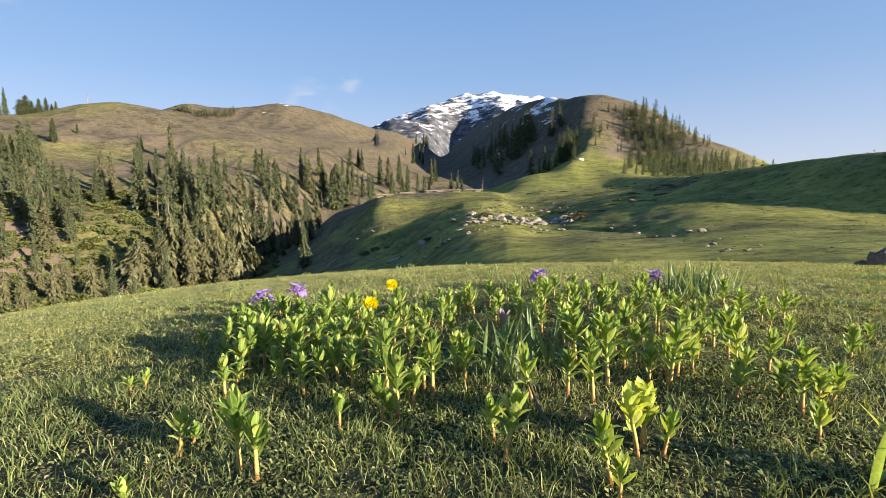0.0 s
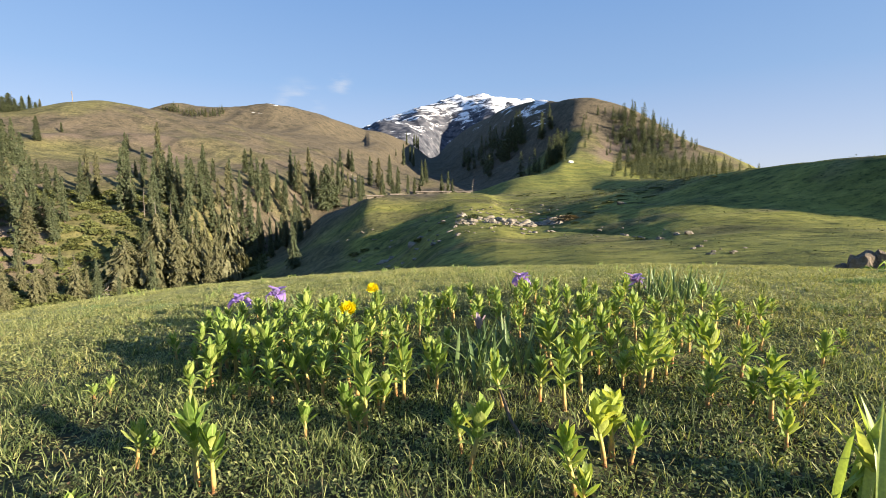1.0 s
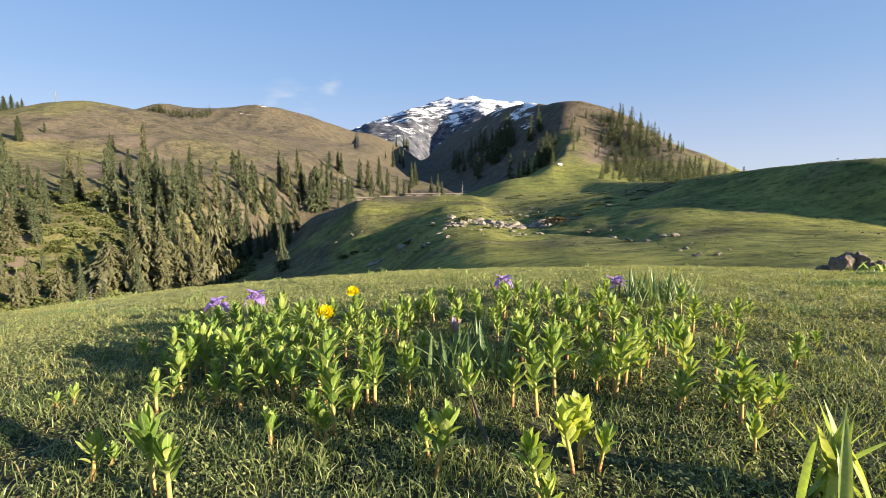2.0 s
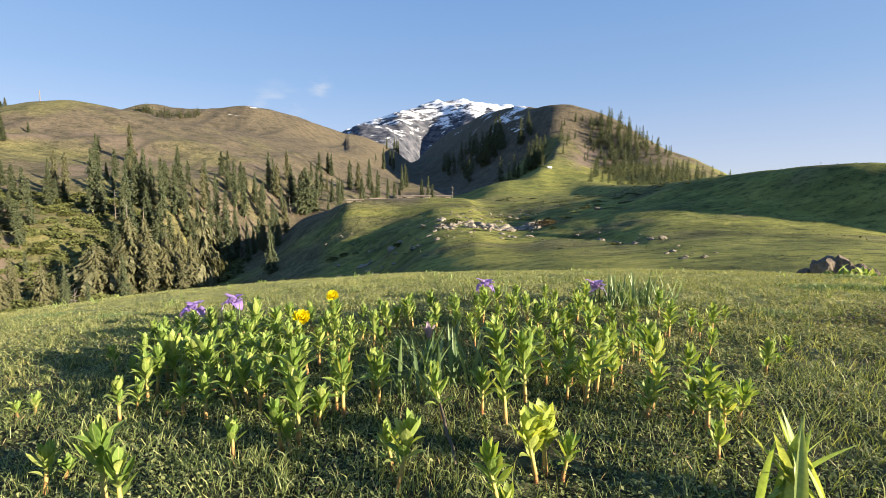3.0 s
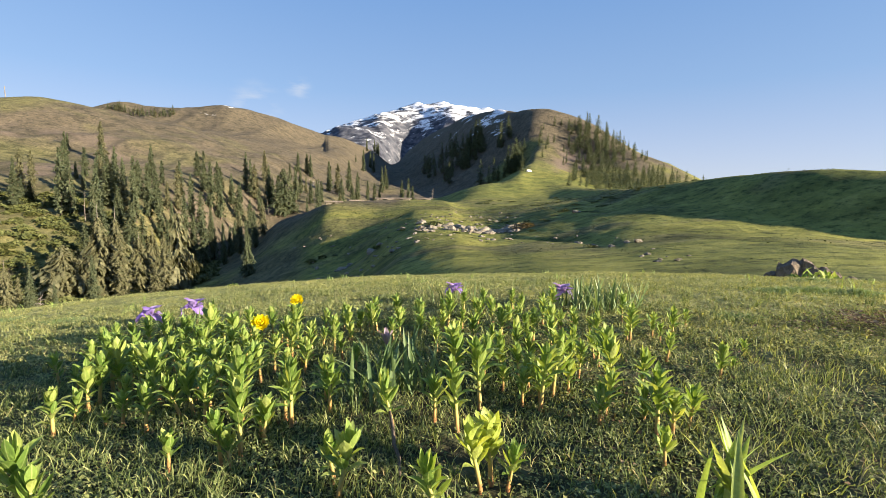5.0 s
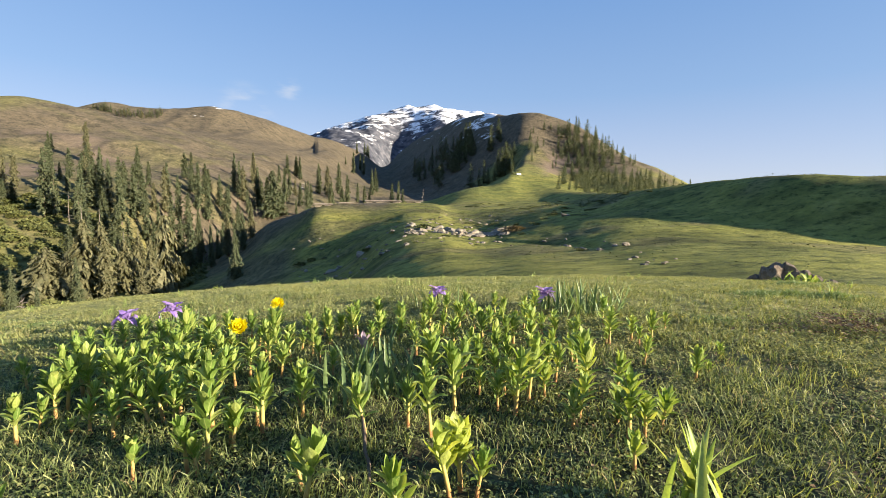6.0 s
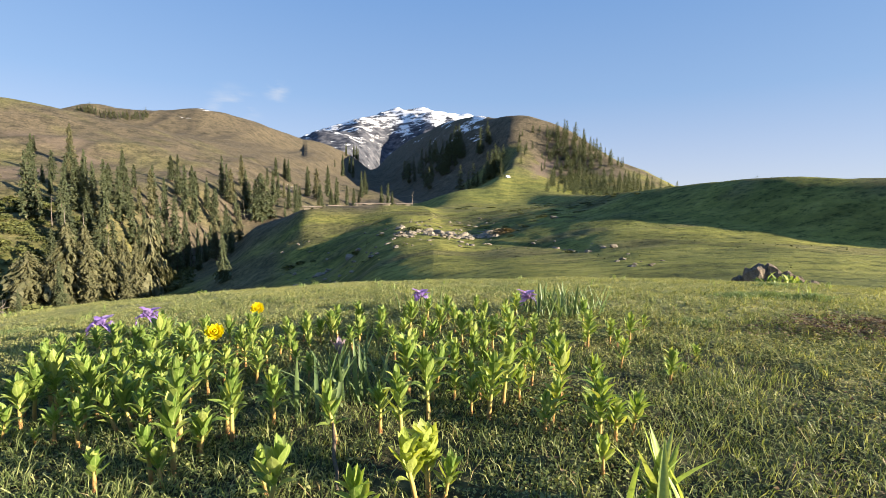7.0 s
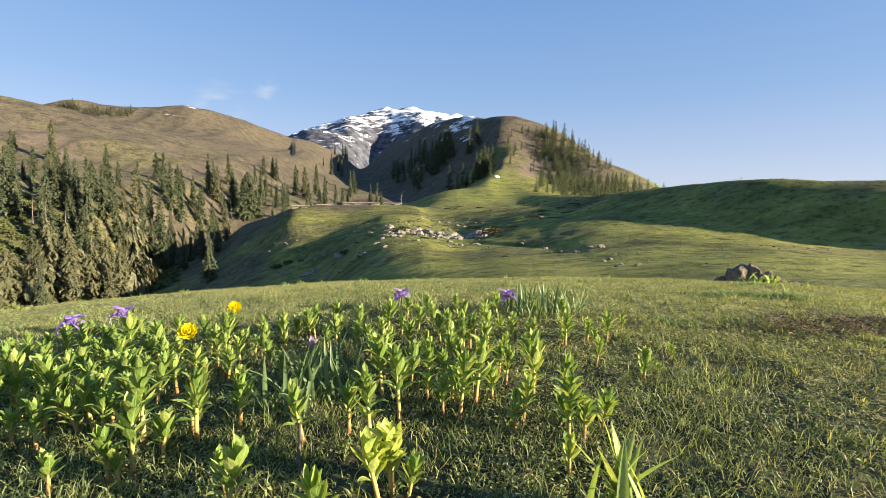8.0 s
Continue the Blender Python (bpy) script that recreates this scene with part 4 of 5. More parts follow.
def shrubs():
    rnd, spots = random.Random(31), []
    green = [shrub_mesh("shrub", rnd, M_SHRUB) for _ in range(3)]
    rust = shrub_mesh("shrub", rnd, M_RUSTSHRUB, 320, 0.1)
    olive = shrub_mesh("shrub", rnd, M_SHRUB, 320, 0.1)
    for k in range(950):
        az, r = rnd.uniform(-50, -20), rnd.uniform(98, 165)
        x, y, z = at_bearing(az, r)
        if rough(np.array([x + 70.0]), np.array([y]), 30, 2)[0] < (-0.45 if az < -29 else 0.0):
            continue
        spots.append((r, x, y, z, rnd.uniform(0.7, 1.9), rnd.uniform(0, 360), rnd.randrange(3)))
    spots.sort()
    for r, x, y, z, q, turn, k in spots[:190]:
        ob = new("shrub", green[k])
        ob.matrix_basis = pose(x, y, z - 0.1, 0, 0, turn) @ Matrix.Diagonal((q * 1.2, q * 1.2, q, 1))
        tagged(ob, "low green shrub on the ravine slope", "shrub", "shrubs on the ravine slope")
    verts, faces, total = [], [], 0
    for r, x, y, z, q, turn, k in spots[190:]:
        co = np.empty(len(green[k].vertices) * 3, np.float32)
        green[k].vertices.foreach_get("co", co)
        idx = np.empty(len(green[k].loops), np.int32)
        green[k].loops.foreach_get("vertex_index", idx)
        co, c, s = co.reshape(-1, 3) * q, math.cos(radians(turn)) * 1.2, math.sin(radians(turn)) * 1.2
        verts.append(np.column_stack([co[:, 0] * c - co[:, 1] * s + x, co[:, 0] * s + co[:, 1] * c + y, co[:, 2] + z - 0.1]))
        faces.append(idx.reshape(-1, 4) + total)
        total += len(co)
    far = new("hillside_scrub", array_mesh("hillside_scrub", np.vstack(verts), [np.vstack(faces)], M_SHRUB))
    tagged(far, "low green scrub higher on the ravine slope", "scrub", kind="stuff")
    for k in range(130):
        az, r = rnd.uniform(-14, 40), rnd.uniform(18, 95)
        x, y, z = at_bearing(az, r)
        if rough(np.array([x]), np.array([y * 1.6]), 12, 3)[0] < 0.1:
            continue
        q = rnd.uniform(0.15, 0.5) * (0.5 + r / 90)
        ob = new("shrub", olive)
        ob.matrix_basis = pose(x, y, z - 0.03, 0, 0, rnd.uniform(0, 360)) @ Matrix.Diagonal((q * 1.5, q * 1.2, q * 0.5, 1))
        tagged(ob, "low dark green bush on the grassy slope", "shrub", "low bushes on the grass")
    for k in range(230):
        az, r = rnd.uniform(6, 30), rnd.uniform(42, 165)
        x, y, z = at_bearing(az, r)
        if rough(np.array([x + 31.0]), np.array([y * 1.4]), 16, 3)[0] < 0.05:
            continue
        q = rnd.uniform(0.25, 0.6) * (0.6 + r / 130)
        ob = new("shrub", olive)
        ob.matrix_basis = pose(x, y, z - 0.04, 0, 0, rnd.uniform(0, 360)) @ Matrix.Diagonal((q * 1.9, q * 1.5, q * 0.5, 1))
        tagged(ob, "low dark green bush on the grassy slope", "shrub", "low bushes on the grass")
    for az, r, q, me, label in ((4.9, 62, 1.6, olive, "olive-green bush among pale stones"), (5.6, 62.5, 1.2, olive, "olive-green bush among pale stones"), (15.8, 56, 1.6, rust, "tan-brown bush beside pale stones"), (16.5, 55.5, 1.3, rust, "tan-brown bush beside pale stones"),
                                (-9.6, 79.5, 1.5, olive, "olive-green bush on the knoll's rough slope"), (-8.4, 79.5, 1.2, olive, "olive-green bush on the knoll's rough slope"), (-1.8, 62, 1.0, olive, "olive-green bush beside a pale stone")):
        x, y, z = at_bearing(az, r)
        ob = new("shrub", me)
        ob.matrix_basis = pose(x, y, z - 0.1, 0, 0, rnd.uniform(0, 360)) @ Matrix.Diagonal((q, q, q * 0.62, 1))
        tagged(ob, label, "shrub")


def box(bm, cx, cy, cz, sx, sy, sz):
    m = Matrix.Translation((cx, cy, cz)) @ Matrix.Diagonal((sx, sy, sz, 1))
    bmesh.ops.create_cube(bm, size=1, matrix=m)


def boxes_mesh(name, rows, material, bevel=0.03):
    bm = bmesh.new()
    for row in rows:
        box(bm, *row)
    bmesh.ops.bevel(bm, geom=list(bm.edges), offset=bevel, segments=1, affect="EDGES")
    me = bpy.data.meshes.new(name)
    bm.to_mesh(me)
    bm.free()
    me.materials.append(material)
    return me


def hut(az, r, length, height, turn):
    """A low herder's hut: rubble wall with a doorway, and a flat roof of timber and turf."""
    x, y, z = at_bearing(az, r)
    base = new("herder_hut")
    base.matrix_basis = pose(x, y, z, 0, 0, turn)
    d, h = 3.0, height
    part("wall", boxes_mesh("wall", [(-length * 0.28, -d / 2, h / 2 - 0.2, length * 0.42, 0.45, h + 0.4), (length * 0.30, -d / 2, h / 2 - 0.2, length * 0.38, 0.45, h + 0.4),
                                     (0, d / 2, h / 2 - 0.2, length, 0.45, h + 0.4), (-length / 2 + 0.2, 0, h / 2 - 0.2, 0.45, d - 0.5, h + 0.4), (length / 2 - 0.2, 0, h / 2 - 0.2, 0.45, d - 0.5, h + 0.4)], M_ROCK), base)
    roof = part("roof", boxes_mesh("roof", [(0, 0, h + 0.22, length + 0.8, d + 0.9, 0.28)], M_DEADWOOD, 0.06), base, None, "flat timber and earth roof")
    for k in range(int(length / 0.9)):
        v, f = tube([(-length / 2 + 0.5 + 0.9 * k, -d / 2 - 0.7, h + 0.03), (-length / 2 + 0.5 + 0.9 * k, 0, h + 0.03)], [0.09, 0.09], 6)
        part("beam", mesh_of("beam", v, f, M_DEADWOOD), roof)
    tagged(base, "low stone herders' hut with a flat timber roof", "hut", "huts on the plateau's rim")


snags()
shrubs()
for az, r, length, height, turn in ((-7.2, 114, 3.6, 0.15, 8), (-4.6, 126, 3.2, 0.1, 12), (-1.2, 132, 4.4, 0.25, 4), (0.9, 135, 4.8, 0.35, -6), (3.6, 139, 4.2, 0.4, -4)):
    hut(az, r, length, height, turn)


def tent():
    x, y, z = at_bearing(16.2, 300)
    base = new("tent")
    base.matrix_basis = pose(x, y, z, 0, 0, 20)
    verts = [(-1.5, -1.0, 0), (1.5, -1.0, 0), (1.5, 1.0, 0), (-1.5, 1.0, 0), (-1.4, 0, 1.3), (1.4, 0, 1.3)]
    part("canvas", mesh_of("canvas", verts, [(0, 1, 5, 4), (2, 3, 4, 5), (0, 4, 3), (1, 2, 5)], M_CANVAS, False), base)
    v, f = tube([(-1.4, 0, 0), (-1.4, 0, 1.45)], [0.05, 0.05], 6)
    part("pole", mesh_of("pole", v, f, M_DEADWOOD), base)
    tagged(base, "small white canvas tent on the green spur", "tent")


tent()


# ---- stones ----
def rock_mesh(name, seed, material, flat=0.6, cuts=2):
    bm = bmesh.new()
    bmesh.ops.create_icosphere(bm, subdivisions=cuts, radius=1)
    off = Vector((seed * 3.7, seed * 1.9, seed * 5.1))
    for v in bm.verts:
        n = noise.noise(v.co * 1.1 + off) * 0.5 + noise.noise(v.co * 2.7 + off) * 0.28 + noise.noise(v.co * 6.0 + off) * 0.16
        v.co *= 1 + n
        v.co.z *= flat
    me = bpy.data.meshes.new(name)
    bm.to_mesh(me)
    bm.free()
    me.materials.append(material)
    return me


STONES = [rock_mesh("stone", i + 1, M_ROCK, 0.45 + 0.1 * (i % 3)) for i in range(6)]


def stone(x, y, s, rnd, label="pale weathered stone lying in short grass", group="stones on the knoll"):
    ob = new("stone", rnd.choice(STONES))
    ob.matrix_basis = pose(x, y, ground_z(x, y) + 0.12 * s, rnd.uniform(-15, 15), rnd.uniform(-15, 15), rnd.uniform(0, 360)) @ Matrix.Diagonal((s * rnd.uniform(.8, 1.5), s * rnd.uniform(.6, 1), s * rnd.uniform(.6, 1.1), 1))
    return tagged(ob, label, "stone", group)


def stones():
    rnd = random.Random(5)
    for k in range(170):
        f = rnd.random()
        az = 4.0 + 12.0 * f + rnd.gauss(0, 0.5)
        r = 60 - 3 * f + rnd.gauss(0, 1.4 + 2.2 * (1 - f))
        x, y, _ = at_bearing(az, r)
        stone(x, y, rnd.uniform(0.14, 0.5) * (1.9 if rnd.random() < .12 else 0.95), rnd)
    for k in range(30):
        f = rnd.random()
        r = 46 - 27 * f
        x, y, _ = at_bearing(17.2 + 0.74 * (42 - r) + rnd.gauss(0, 1.7), r)
        stone(x, y, rnd.uniform(0.06, 0.22) * (1.3 - 0.6 * f), rnd, "pale stone beside a shallow grassy runnel")
    for az, r, s in ((24.5, 14, .14), (26.3, 14.2, .16), (27.0, 14, .10), (29.6, 13, .12), (32.2, 12, .2), (33.0, 12.1, .12), (-2.6, 64, .9), (-1.6, 64.5, .6), (22.0, 60, .5), (29.0, 30, .3), (-6.6, 65, .5), (-6.2, 65.5, .6), (-5.8, 66, .5), (-5.4, 66.5, .35), (-5.1, 67, .4)):
        x, y, _ = at_bearing(az, r)
        stone(x, y, s, rnd)
    for k in range(130):
        x, y, _ = at_bearing(rnd.uniform(-12, 15), rnd.uniform(42, 95))
        stone(x, y, rnd.uniform(0.1, 0.38), rnd)


stones()


# ---- herbs of the flower patch ----
def leaf_mesh(name, width, fold, curl, material, segs=5, tip=1.0):
    """A pointed leaf one metre long, along +y, with a folded midrib and curling tip."""
    verts, faces = [], []
    for i in range(segs + 1):
        t = i / segs
        w = width * math.sin(math.pi * t ** 1.05) ** 0.85 * 0.5 if i < segs else 0.004
        w = max(w, width * 0.06 if i == 0 else 0.004)
        ang = curl * t * t
        y, z = t * math.cos(ang * 0.6), t * math.sin(ang * 0.6)
        verts += [(-w, y, z + fold * w), (0, y, z), (w, y, z + fold * w)]
    for i in range(segs):
        b = i * 3
        faces += [(b, b + 1, b + 4, b + 3), (b + 1, b + 2, b + 5, b + 4)]
    return mesh_of(name, verts, faces, material)


HERB_LEAVES = [leaf_mesh("leaf", 0.37, 0.42, -0.3, M_HERB), leaf_mesh("leaf", 0.34, 0.45, 0.3, M_HERB), leaf_mesh("leaf", 0.40, 0.4, -0.6, M_HERB)]
BROAD_LEAVES = [leaf_mesh("leaf", 0.42, 0.35, 0.25, M_HERB), leaf_mesh("leaf", 0.38, 0.4, -0.4, M_HERB), leaf_mesh("leaf", 0.44, 0.35, 0.1, M_HERB)]
GOLD_LEAVES = [leaf_mesh("leaf", 0.44, 0.35, 0.2, M_GOLD), leaf_mesh("leaf", 0.5, 0.4, -0.3, M_GOLD)]


def herb(x, y, h, lean, rnd, leaves, label, start=0.33, spread=(56, 14), count=80, big=0.9):
    base = new("leafy_herb")
    base.empty_display_size = 0.02
    base.matrix_basis = pose(x, y, ground_z(x, y) - 0.004, 0, 0, 0)
    sway = rnd.uniform(-0.06, 0.06) * h
    size = big * min(0.043, 0.015 + 0.20 * h) * rnd.uniform(0.9, 1.1)
    stalk = max(0.55 * h, h - 0.7 * size)

    def at(f):
        return Vector((lean * f ** 1.3, sway * f * f, stalk * f))
    rad = 0.0024 + 0.013 * h
    pts = [at(f) for f in (0, 0.2, 0.45, 0.7, 1.0)]
    v, fcs = tube(pts, [rad * 1.15, rad, rad * 0.9, rad * 0.7, rad * 0.35], 7)
    part("stem", mesh_of("stem", v, fcs, M_STEM), base)
    n = int(13 + count * h)
    for k in range(n):
        q = (k / (n - 1)) ** 0.8
        f = start + (1 - start) * q
        a = k * 137.5 + rnd.uniform(-25, 25)
        tilt = spread[0] - (spread[0] - spread[1]) * q ** 1.1 + rnd.uniform(-10, 10)     # from upright
        L = size * (0.66 + 0.58 * math.sin(math.pi * (0.12 + 0.72 * q))) * rnd.uniform(0.8, 1.15)
        p = at(f)
        m = pose(p.x, p.y, p.z, 0, 0, a) @ pose(0, rad * 0.6, 0, 90 - tilt, 0, 0) @ Matrix.Diagonal((L, L, L, 1))
        part("leaf", rnd.choice(leaves), base, m)
    return tagged(base, label, "wild herb", "herbs of the flower patch")


FRONT_HERBS = [(-0.32, 0.71, 0.139, 0.0), (-0.28, 0.68, 0.109, 0.0), (-0.45, 0.77, 0.085, 0.01), (-0.45, 0.81, 0.04, 0.01), (-0.45, 0.63, 0.05, 0.0), (-0.19, 0.84, 0.074, 0.0), (-0.11, 0.85, 0.10, -0.01), (-0.085, 0.87, 0.142, 0.0), (-0.06, 0.92, 0.094, 0.01), (-0.09, 0.84, 0.075, -0.01), (0.09, 0.76, 0.083, -0.01), (0.1, 0.71, 0.118, 0.02), (0.24, 0.63, 0.111, -0.02), (0.24, 0.6, 0.068, 0.0), (0.35, 0.71, 0.077, 0.01), (0.61, 0.73, 0.07, 0.0)]
GOLD_HERBS = [(0.31, 0.71, 0.116, -0.02), (0.33, 0.73, 0.12, -0.01), (0.33, 0.74, 0.113, 0.0)]
LEFT_HERBS = [(-0.75, 1.09, 0.041, 0.0), (-0.73, 1.11, 0.052, 0.01), (-0.49, 1.08, 0.082, 0.01), (-0.51, 1.16, 0.122, 0.0), (-0.61, 1.29, 0.073, -0.01), (-0.68, 1.44, 0.108, 0.01), (-0.41, 1.05, 0.036, 0.0), (-0.37, 1.04, 0.08, 0.0), (-0.53, 1.29, 0.154, -0.01), (-0.48, 1.23, 0.158, 0.0), (-0.48, 1.28, 0.124, 0.01), (-0.35, 1.15, 0.15, -0.02), (-0.43, 1.22, 0.139, 0.01), (-0.51, 1.2, 0.136, 0.01), (-0.26, 1.05, 0.096, -0.03), (-0.24, 1.06, 0.128, -0.02), (-0.21, 1.07, 0.095, 0.0)]
MIDDLE_HERBS = [(-0.12, 0.99, 0.168, 0.0), (-0.07, 0.94, 0.074, 0.0), (-0.02, 0.97, 0.141, 0.0), (-0.04, 1.01, 0.116, 0.0), (0.03, 1.08, 0.107, 0.0), (0.05, 1.0, 0.115, 0.0), (0.18, 0.91, 0.12, -0.02), (0.26, 0.94, 0.103, 0.0), (0.3, 0.9, 0.145, -0.01), (0.33, 1.13, 0.15, -0.01), (0.34, 1.22, 0.123, -0.02), (0.36, 0.99, 0.162, -0.01), (0.38, 1.07, 0.109, -0.01), (0.43, 1.08, 0.069, 0.0), (0.45, 0.99, 0.085, 0.0), (-0.17, 1.17, 0.125, 0.02), (-0.22, 1.24, 0.102, 0.0), (-0.34, 1.25, 0.111, 0.0), (-0.26, 1.24, 0.117, 0.0), (-0.09, 1.22, 0.1, 0.01)]
RIGHT_HERBS = [(0.49, 0.99, 0.101, -0.01), (0.48, 0.96, 0.146, 0.01), (0.53, 1.03, 0.157, 0.01), (0.57, 1.04, 0.086, 0.0), (0.7, 1.12, 0.137, -0.01), (0.57, 0.88, 0.082, 0.0), (0.6, 0.92, 0.1, 0.01), (0.67, 0.9, 0.081, 0.0), (0.65, 0.82, 0.129, 0.0), (0.67, 0.9, 0.041, 0.0), (0.68, 0.82, 0.09, 0.0), (0.73, 0.85, 0.085, 0.01), (0.98, 1.1, 0.091, 0.0), (1.17, 1.26, 0.053, 0.0), (1.06, 1.16, 0.03, 0.0)]
BACK_HERBS = [(-0.37, 1.49, 0.177, 0.01), (-0.29, 1.35, 0.102, 0.0), (-0.32, 1.56, 0.136, 0.0), (-0.23, 1.4, 0.114, -0.01), (-0.21, 1.46, 0.11, -0.02), (-0.15, 1.68, 0.136, -0.01), (-0.12, 1.45, 0.091, 0.0), (-0.07, 1.77, 0.088, 0.01), (-0.05, 1.58, 0.069, 0.01), (-0.0, 1.75, 0.087, 0.0), (0.03, 1.42, 0.089, -0.01), (0.06, 1.73, 0.097, 0.0), (0.1, 1.9, 0.106, 0.01), (0.08, 1.29, 0.081, 0.0), (0.19, 1.87, 0.116, 0.0), (0.2, 1.71, 0.096, 0.01), (0.28, 1.8, 0.101, 0.0), (0.26, 1.6, 0.09, 0.01), (0.31, 1.44, 0.081, 0.0), (0.42, 1.66, 0.083, 0.0), (0.43, 1.49, 0.112, 0.0), (-0.47, 1.68, 0.084, 0.0), (-0.45, 1.51, 0.095, -0.01)]
REAR_HERBS = [(0.53, 1.34, 0.101, 0.0), (0.6, 1.47, 0.11, -0.01), (0.62, 1.47, 0.11, 0.0), (0.67, 1.45, 0.131, 0.0), (0.66, 1.78, 0.073, 0.0), (0.74, 1.29, 0.089, -0.01), (0.84, 1.56, 0.068, 0.01), (1.02, 1.68, 0.121, 0.0), (0.92, 1.43, 0.122, 0.0), (0.92, 1.45, 0.055, 0.0), (1.01, 1.46, 0.092, 0.0), (1.02, 1.43, 0.063, 0.0), (0.92, 1.23, 0.089, 0.01), (1.08, 1.46, 0.101, 0.0), (1.19, 1.56, 0.072, 0.0)]


def flower_patch():
    rnd = random.Random(21)
    tall = "bright green leafy herb on a yellowish stem in a dense patch"
    for x, y, h, lean in FRONT_HERBS:
        herb(x, y, h, lean, rnd, BROAD_LEAVES, "stout green herb with broad upright leaves on an orange-yellow stem", 0.42, (52, 15), 44, 0.86)
    for rows in (LEFT_HERBS, MIDDLE_HERBS, RIGHT_HERBS, BACK_HERBS, REAR_HERBS):
        for x, y, h, lean in rows:
            herb(x, y, h, lean, rnd, HERB_LEAVES, tall if h > 0.07 else "small young green herb sprouting from the turf")
    taken = [q for rows in (FRONT_HERBS, LEFT_HERBS, MIDDLE_HERBS, RIGHT_HERBS, BACK_HERBS, REAR_HERBS) for q in rows]
    for x0, x1, y0, y1, n in ((-0.56, -0.06, 1.2, 1.8, 44), (-0.05, 0.85, 1.4, 1.95, 34), (-0.74, -0.45, 1.36, 1.9, 9), (0.28, 0.75, 1.02, 1.42, 18), (-0.5, -0.1, 1.0, 1.22, 10)):
        for _ in range(400):
            x, y = rnd.uniform(x0, x1), rnd.uniform(y0, y1)
            if n == 0:
                break
            if all((x - q[0]) ** 2 + (y - q[1]) ** 2 > 0.055 ** 2 for q in taken) and math.hypot(x - 0.16, y - 1.3) > 0.14 and not (1.3 < y < 1.76 and abs(x + 0.152 * y) < 0.05):
                h = rnd.uniform(0.075, 0.125)
                herb(x, y, h, rnd.uniform(-0.01, 0.01), rnd, HERB_LEAVES, tall)
                taken.append((x, y, h, 0))
                n -= 1
    for x, y, h, lean in GOLD_HERBS:
        herb(x, y, h, lean, rnd, GOLD_LEAVES, "pale yellow-green herb with broad sunlit leaves", 0.42, (50, 16), 20, 0.86)


flower_patch()


# ---- irises and yellow flowers ----
def blade_mesh(name, width, arch, material, segs=7):
    """A sword-shaped blade one metre long, upright, arching towards +y."""
    verts, faces = [], []
    for i in range(segs + 1):
        t = i / segs
        w = 0.5 * width * (0.75 + 0.35 * math.sin(math.pi * t)) * (1 - t ** 4) + 0.002
        z, y = t * (1 - 0.25 * arch * t), arch * t * t * 0.75
        verts += [(-w, y - w * 0.4, z), (0, y, z), (w, y - w * 0.4, z)]
    for i in range(segs):
        b = i * 3
        faces += [(b, b + 1, b + 4, b + 3), (b + 1, b + 2, b + 5, b + 4)]
    return mesh_of(name, verts, faces, material)


BLADES = [blade_mesh("blade", 0.055, 0.12, M_BLADE), blade_mesh("blade", 0.042, 0.35, M_BLADE), blade_mesh("blade", 0.05, 0.6, M_BLADE)]
BROAD = [blade_mesh("blade", 0.085, 0.10, M_BROADBLADE), blade_mesh("blade", 0.065, 0.3, M_BROADBLADE), blade_mesh("blade", 0.105, 0.18, M_BROADBLADE)]


def petal_mesh(name, width, curl, material, ruffle=0.05):
    verts, faces, segs = [], [], 7
    for i in range(segs + 1):
        t = i / segs
        w = width * 0.5 * (0.25 + 0.75 * math.sin(math.pi * min(t * 1.05, 1)) ** 0.7) if i < segs else width * 0.12
        a = curl * t
        y = math.sin(a) / curl if abs(curl) > 1e-3 else t
        z = (1 - math.cos(a)) / curl if abs(curl) > 1e-3 else 0
        for s in (-1, -0.5, 0, 0.5, 1):
            verts.append((s * w, y, z + ruffle * math.sin(9 * t + 4 * s) * abs(s) - 0.08 * (1 - s * s)))
    for i in range(segs):
        for k in range(4):
            b = i * 5 + k
            faces.append((b, b + 1, b + 6, b + 5))
    return mesh_of(name, verts, faces, material)


FALL, STANDARD = petal_mesh("petal", 0.8, -2.6, M_PURPLE, 0.16), petal_mesh("petal", 0.62, -1.3, M_PURPLE, 0.18)
CREST_PETAL = petal_mesh("petal", 0.6, -1.0, M_PURPLE, 0.14)
FADED_FALL = petal_mesh("petal", 0.34, -0.6, M_FADED, 0.08)


